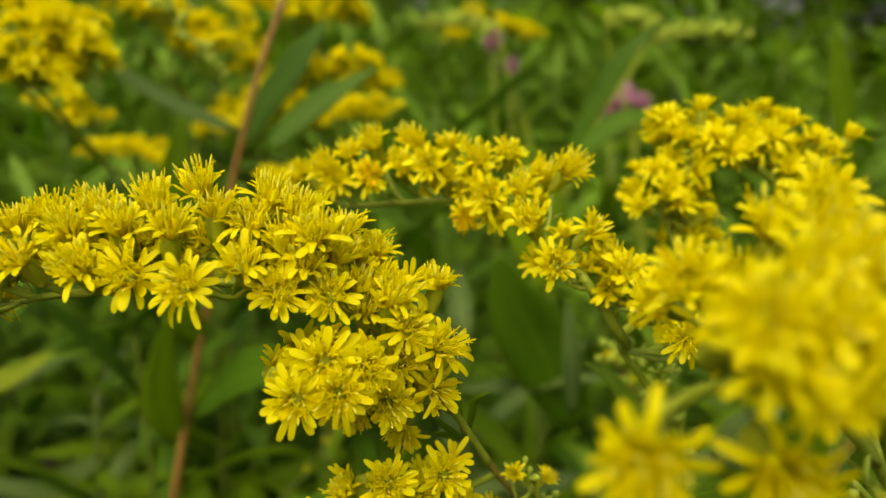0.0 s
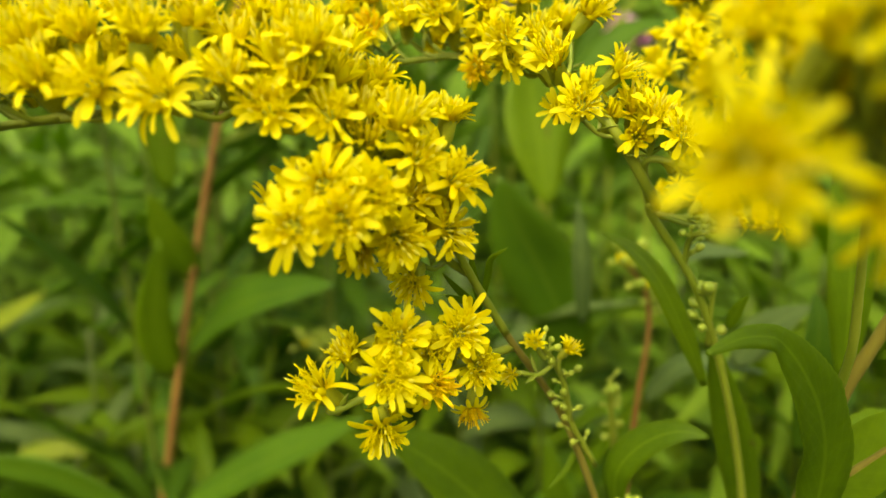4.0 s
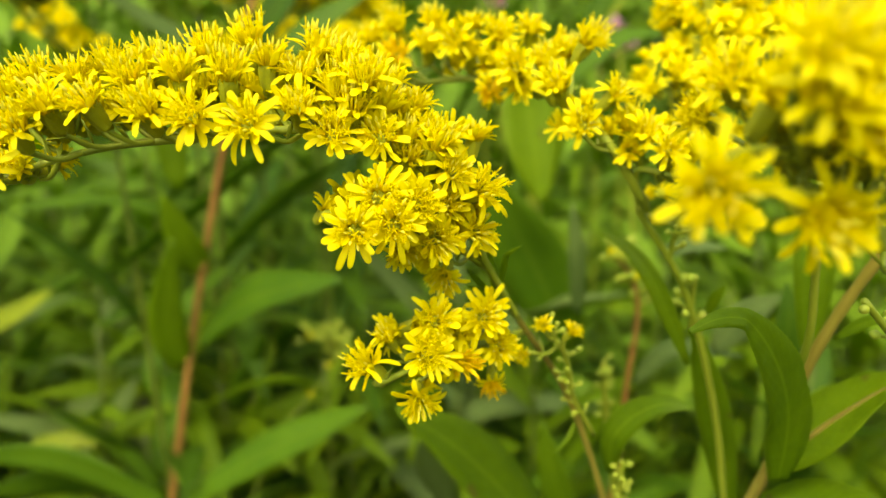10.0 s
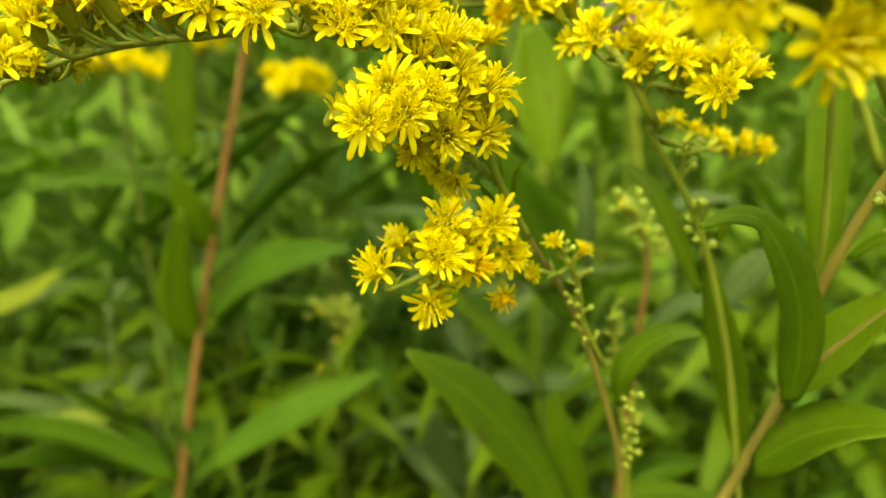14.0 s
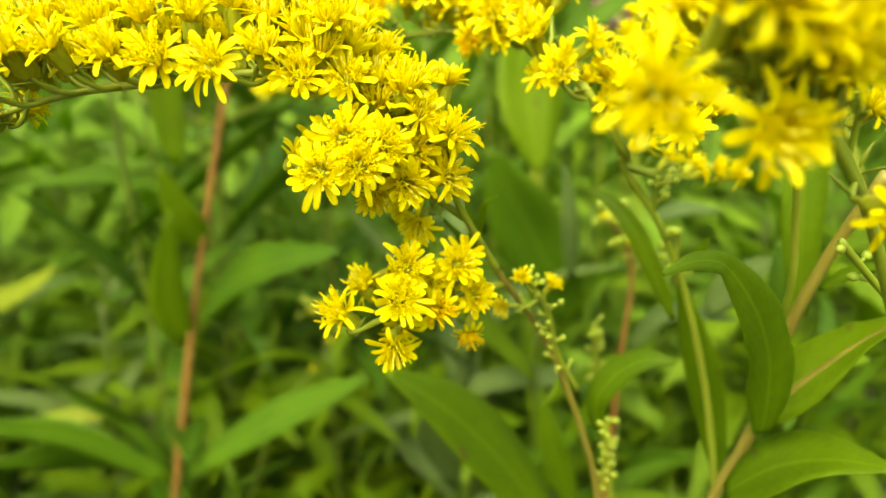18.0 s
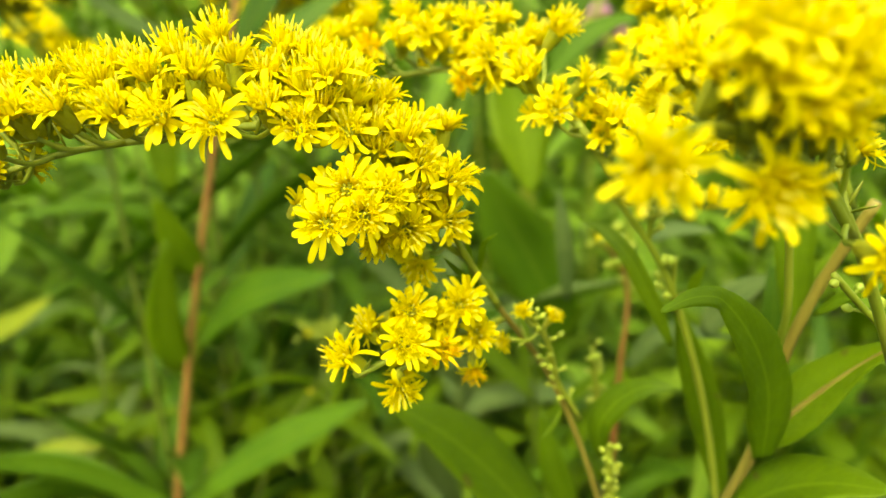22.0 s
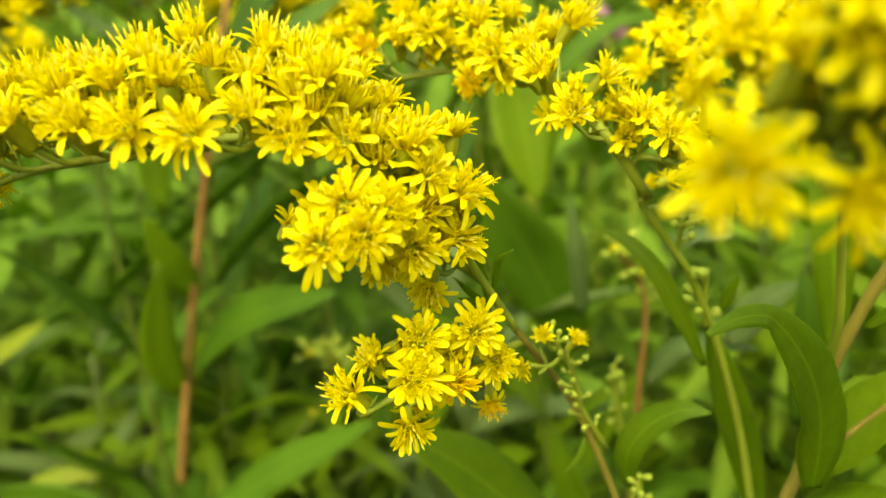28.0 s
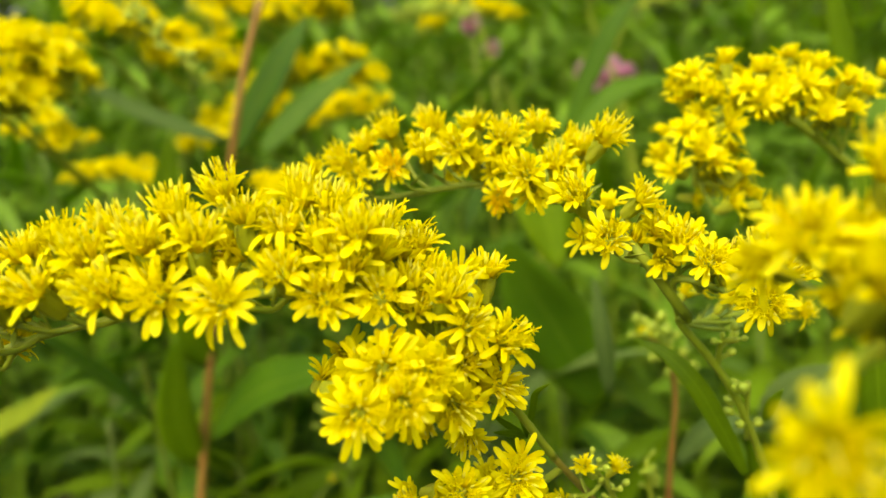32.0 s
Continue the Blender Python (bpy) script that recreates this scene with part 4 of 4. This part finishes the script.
# ---- the leafy shoot beside it, with a curled leaf, and its flowering front spray ----
stem_way, base = rooted(AXIS_LEAFY)
leafy = thing("goldenrod", base, "red-brown goldenrod stem with broad green leaves and a yellow spray", "wildflower", "goldenrods close by")
stalk(leafy, base, stem_way, 0.0012, 0.00075, M_STEM_BROWN)
shaped_leaf(leafy, base, LEAF_CURL, 7.0, (-0.1, -0.9, 0.75), M_LEAF, 0.15, 0.07, 9, "curled leaf with a bent tip", 0.05, 0, curled_profile)
shaped_leaf(leafy, base, LEAF_RIGHT_A, 11, (0.1, -0.5, 1), M_LEAF, 0.15, 0.04)
shaped_leaf(leafy, base, LEAF_RIGHT_B, 9, (-0.2, -0.4, 1), M_LEAF, 0.25, 0.04)
stalk(leafy, base, LEAF_RIGHT_B, 0.0006, 0.0003, M_STEM_BROWN, "midrib")
for pts in (LEAFLET_E, LEAFLET_F):
    shaped_leaf(leafy, base, pts, 2.0, (-0.1, -0.7, 1), M_LEAF, 0.3, 0.02, 5)
shaped_leaf(leafy, base, LEAF_RIGHT_C, 8, (0, -1, 0.15), M_LEAF, 0.15, 0.04)
shaped_leaf(leafy, base, LEAF_RIGHT_D, 7, (0, -0.6, 1), M_LEAF, 0.2, 0.04)
shaped_leaf(leafy, base, LEAF_RIGHT_F, 7, (0.1, -1, 0.2), M_LEAF_DEEP, 0.15, 0.04)
stalk(leafy, base, AXIS_THIN, 0.0006, 0.0004, M_STEM, "branch")
bud_branch(leafy, base, AXIS_BUDS_RIGHT, 32, 5, 0.0007, 0.0016)
spray(leafy, base, AXIS_FRONT, HEADS_FRONT, 31, (0.0006, 0.0004), 0.45, 1.1, crowd=0)
spray(leafy, base, AXIS_FRONT[1:5], HEADS_FRONT_MID, 34, (0.0005, 0.0004), 0.65, 0.7, crowd=0)
spray(leafy, base, AXIS_FRONT[1:4], HEADS_FRONT_TOP, 33, (0.0005, 0.0004), 0.5, 0.9, crowd=0)

# ---- the goldenrod with the two-tier spray ----
stem_way, base = rooted(AXIS_RIGHT[:3])
right = thing("goldenrod", base, "goldenrod with a dense yellow spray in two tiers", "wildflower", "goldenrods close by")
stalk(right, base, stem_way, 0.0008, 0.0006, M_STEM_DARK)
spray(right, base, AXIS_RIGHT, HEADS_RIGHT, 41, (0.0009, 0.0004), 0.6, 0.2, crowd=3, whole=True)
shaped_leaf(right, base, LEAF_BACK, 22, (0.3, -1, 0.3), M_LEAF, 0.3, 0.03)
shaped_leaf(right, base, LEAF_BACK_LOW, 30, (-0.3, -1, 0.5), M_LEAF_DEEP, 0.3, 0.03)
shaped_leaf(right, base, LEAF_SPEAR, 10, (-0.3, -1, 0.4), M_LEAF, 0.2, 0.03)

# ---- the red-brown stem with wide leaves ----
stem_way, base = rooted(AXIS_LEFT)
left = thing("goldenrod", base, "goldenrod shoot with a red-brown stem and long lance leaves", "wildflower", "goldenrods further back")
stalk(left, base, stem_way, 0.0022, 0.0011, M_STEM_RED)
for k, (pts, w, face, mat) in enumerate((
        (LEAF_L1, 20, (-0.2, -0.7, 1), M_LEAF_DEEP), (LEAF_L2, 13, (0.2, -1, 0.5), M_LEAF), (LEAF_L3, 15, (0.3, -1, 0.3), M_LEAF),
        (LEAF_L4, 14, (-0.3, -1, 0.6), M_LEAF_DEEP), (LEAF_L5, 9, (0.3, -0.8, 0.8), M_LEAF_DEEP), (LEAF_L6, 8, (0.2, -0.8, 1), M_LEAF_GREY),
        (LEAF_L7, 14, (0.2, -0.7, 1), M_LEAF_DEEP), (LEAF_L8, 16, (0.1, -1, 0.05), M_LEAF_DEEP), (LEAF_L9, 16, (0.1, -0.6, 1), M_LEAF_PALE),
        (LEAF_L10, 13, (0, -1, 0.2), M_LEAF), (LEAF_L11, 13, (0.1, -1, 0.05), M_LEAF_DEEP), (LEAF_L12, 9, (0, -0.6, 1), M_LEAF_PALE))):
    shaped_leaf(left, base, pts, w, face, mat, 0.2, 0.04, 6, "", 0.08, k)

# ---- blooming goldenrods further back ----
FAR = "goldenrods further back"


def plumed_goldenrod(plumes, seed, label="tall goldenrod with dense yellow plumes among green leaves"):
    """A goldenrod whose plumes follow the given arcs, on one shoot that carries them all."""
    rng = random.Random(seed)
    first = Vector(plumes[0][0])
    crown = Vector((sum(p[0][0] for p in plumes) / len(plumes), sum(p[0][1] for p in plumes) / len(plumes) + 45, min(p[0][2] for p in plumes) - 25))
    way, foot = rooted([tuple(crown - Vector((0, 0, 60))), tuple(crown)])
    plant = thing("goldenrod", foot, label, "wildflower", FAR)
    stalk(plant, foot, way, 0.0014, 0.0009, M_STEM_DARK)
    for pts in plumes:
        arc = [mm(p) for p in pts]
        plume_branch(plant, foot, [mm(crown)] + arc, rng, 0.0034, 0.0086, 0.0065, 0.4)
    for i in range(14):
        f = 0.55 + 0.42 * i / 14
        at = foot.lerp(mm(crown), f)
        part("leaf", rng.choice(LEAF_MESHES[M_LEAF_DEEP.name]), plant, "", Matrix.Translation(-foot) @ leaf_pose(rng, at, i * 2.4, rng.uniform(0.06, 0.09), rng.uniform(0, 0.8)))
    return plant, foot


plumed_goldenrod((PLUME_A, PLUME_B, PLUME_C), 201)
plumed_goldenrod((PLUME_D, PLUME_E, PLUME_F), 202)
slope, slope_foot = plumed_goldenrod((PLUME_G, PLUME_H, PLUME_I), 203, "goldenrod with long slanting yellow plumes and pale buds")
plumed_goldenrod((PLUME_J, PLUME_K), 204)
plumed_goldenrod((PLUME_L, PLUME_M), 205)
plumed_goldenrod((PLUME_N, PLUME_O), 206)
plumed_goldenrod((PLUME_P, PLUME_Q), 207)
plumed_goldenrod((PLUME_R, PLUME_S), 208)
plumed_goldenrod((PLUME_T, PLUME_V), 209)
bud_branch(slope, slope_foot, [(-67, 222, 36), (-76, 221, 50), (-85, 220, 61), (-92, 219, 68)], 6, 30, 0.0012, 0.0016)

# ---- slender budding shoots between the goldenrods ----
def budding_shoot(axis, seed, label, n, size, spread, stem=M_STEM_RED, r=0.0007, tufts=()):
    way, foot = rooted(axis)
    plant = thing("budding_shoot", foot, label, "wildflower", "budding shoots")
    stalk(plant, foot, way, r * 1.6, r * 0.6, stem)
    bud_branch(plant, foot, axis[-3:], seed, n, size, spread)
    rng = random.Random(seed)
    for t in tufts:
        at = mm(t)
        m = Matrix.Translation(at - foot) @ facing((rng.uniform(-0.4, 0.4), -0.4, 1), rng.random()) @ Matrix.Scale(0.004, 4)
        part("flower_head", rng.choice(SMALL_MESH), plant, "", m)
    for i in range(9):
        at = foot.lerp(mm(axis[0]), 0.6 + 0.045 * i)
        part("leaf", rng.choice(LEAF_MESHES[M_LEAF.name]), plant, "", Matrix.Translation(-foot) @ leaf_pose(rng, at, i * 2.4, rng.uniform(0.03, 0.05), rng.uniform(0.1, 0.9)))
    return plant, foot


budding_shoot(SHOOT_A, 301, "thin brown shoot with clusters of small green-yellow buds", 26, 0.001, 0.004, tufts=SHOOT_A[-2:])
budding_shoot(SHOOT_B, 302, "short green shoot with a column of round buds", 18, 0.0006, 0.0016, M_STEM)
budding_shoot(SHOOT_C, 303, "green shoot with small yellow flowers just opening", 24, 0.0013, 0.006, M_STEM_DARK, tufts=SHOOT_C)
for k, arc in enumerate((SHOOT_D, SHOOT_E, SHOOT_F)):
    plant, foot = budding_shoot(arc, 310 + k, "goldenrod shoot with pale green unopened plumes", 70, 0.0016, 0.005, M_STEM, 0.0011)
base = right.location.copy()
shaped_leaf(right, base, LEAF_TALL, 10, (0.2, -1, 0.3), M_LEAF, 0.2, 0.02)
shaped_leaf(right, base, LEAF_WIDE, 10, (-0.2, -0.7, 1), M_LEAF_DEEP, 0.15, 0.03)
shaped_leaf(right, base, LEAF_UP, 9, (-0.4, -0.9, 0.6), M_LEAF_DEEP, 0.2, 0.03)

# ---- green herbs filling the stand ----
rng = random.Random(77)
count = 0
for k in range(1600):
    y = 0.27 + 1.45 * rng.random() ** 1.4
    x = rng.uniform(-1, 1) * (0.2 + 0.72 * y)
    if rng.random() > 0.25 + 0.3 / y:
        continue
    near = y < 0.37
    top = rng.uniform(0.72, 0.95) if y < 0.4 else rng.uniform(0.75, 1.02) if y < 0.7 else rng.uniform(0.8, 1.12)
    count += 1
    if count > 330:
        break
    mat = rng.choice((M_LEAF, M_LEAF, M_LEAF_DEEP, M_LEAF_DEEP, M_LEAF_GREY))
    leafy_plant("herb", x, y, top, 1000 + k, "leafy green herb with lance leaves", "herb", "herbs in the stand", mat, M_STEM_DARK,
                34 if near else 36, rng.uniform(0.06, 0.105), (rng.uniform(-.04, .04), rng.uniform(-.04, .04)), joined=not near, from_z=0.55)


# ---- mauve flowers ----
def mauve_flower(p, size, seed):
    rng = random.Random(seed)
    base = Vector((p.x + 0.02, p.y + 0.02, -0.01))
    plant = thing("clover", base, "mauve-pink round flower on a thin green stalk", "wildflower", "mauve flowers")
    s = Shape()
    tube(s, spline([base, base.lerp(p, 0.6) + Vector((0.01, 0, 0)), p], 8), 0.001, 6)
    part("stem", s.mesh("stem", [M_STEM], base), plant)
    b = Shape()
    for i in range(70):
        d = Vector((rng.gauss(0, 1), rng.gauss(0, 1), rng.gauss(0.3, 1))).normalized()
        b.merge(rng.choice(PETALS), Matrix.Translation(p) @ facing(d, rng.random() * 6) @ Matrix.Rotation(-1.3, 4, 'Y') @ Matrix.Scale(size, 4))
    part("blossom", b.mesh("blossom", [M_PINK], base), plant, "mauve-pink blossom")
    for i in range(6):
        m = leaf_pose(rng, base.lerp(p, 0.5 + 0.07 * i), i * 2.4, 0.04, 0.6)
        part("leaf", rng.choice(LEAF_MESHES[M_LEAF_DEEP.name]), plant, "", Matrix.Translation(-base) @ m)


for k, (p, s) in enumerate(zip(MAUVE, (0.016, 0.036, 0.02, 0.016))):
    mauve_flower(mm(p), s, k)


# ---- the thicket and the hedge that close the view all round ----
SIMPLE_LEAF = ((0, 0, 0), (0.45, -0.14, 0.04), (1, 0, -0.12), (0.45, 0.14, 0.04), (0.45, 0, 0))


def bush(rng, foot, tall, limbs, reach, leaves, size):
    """One bush of the thicket: shoots from the soil, and leaves along them."""
    wood, green = [], Shape()
    for k in range(limbs):
        az = k * 6.28 / limbs + rng.uniform(-0.6, 0.6)
        out = Vector((math.cos(az), math.sin(az), 0)) * reach * rng.uniform(0.4, 1)
        h = tall * rng.uniform(0.65, 1)
        pts = spline([foot, foot + out * 0.3 + Vector((0, 0, h * 0.4)), foot + out * 0.8 + Vector((0, 0, h * 0.8)), foot + out * 1.1 + Vector((0, 0, h))], 4)
        shoot = Shape()
        tube(shoot, pts, [0.006 * tall * (1 - 0.8 * i / len(pts)) for i in range(len(pts))], 5)
        wood.append(shoot)
        for i in range(leaves // limbs):
            f = (0.12 + 0.88 * rng.random()) * (len(pts) - 1)
            p = pts[int(f)].lerp(pts[min(len(pts) - 1, int(f) + 1)], f % 1)
            m = leaf_pose(rng, p, rng.uniform(0, 6.28), size * rng.uniform(0.7, 1.4), rng.uniform(-0.3, 1.0))
            green.add(SIMPLE_LEAF, [(0, 1, 4), (1, 2, 4), (2, 3, 4), (3, 0, 4)], [(0.5, 0), (0, 0.5), (0.5, 1), (1, 0.5), (0.5, 0.5)], 0, m)
    return wood, green


def thicket(name, label, category, spots, tall, limbs, reach, leaves, size, seed):
    rng = random.Random(seed)
    for x, y in spots(rng):
        foot = Vector((x, y, -0.03))
        ob = thing(name, foot, label, category, name + "s behind the flowers")
        h = tall * rng.uniform(0.8, 1.15)
        wood, green = bush(rng, foot, h, limbs, reach, leaves, size)
        for shoot in wood:
            part("stem", shoot.mesh("stem", [M_STEM_DARK], foot), ob)
        tagged(part("foliage", green.mesh("foliage", [M_LEAVES], foot, False), ob), kind="stuff")


def tall_herb_spots(rng):
    return [((0.35 + 0.75 * y) * rng.uniform(-1, 1), y) for y in (1.55 + 1.5 * (k + rng.random()) / 95 for k in range(95))]


def shrub_spots(rng):
    ahead = [((-0.62 + 1.24 * (k + rng.random()) / 26), rng.uniform(3.2, 4.0)) for k in range(26)]
    back = [(1.0 + 4.3 * (k + rng.random()) / 26, rng.uniform(3.4, 4.2)) for k in range(26)]
    return [(r * math.sin(a), r * math.cos(a)) for a, r in ahead + back]


thicket("tall_herb", "tall leafy green herb in the thicket", "herb", tall_herb_spots, 1.3, 3, 0.14, 190, 0.11, 9)
thicket("shrub", "dense green shrub in a hedge", "shrub", shrub_spots, 3.1, 5, 0.75, 450, 0.21, 10)
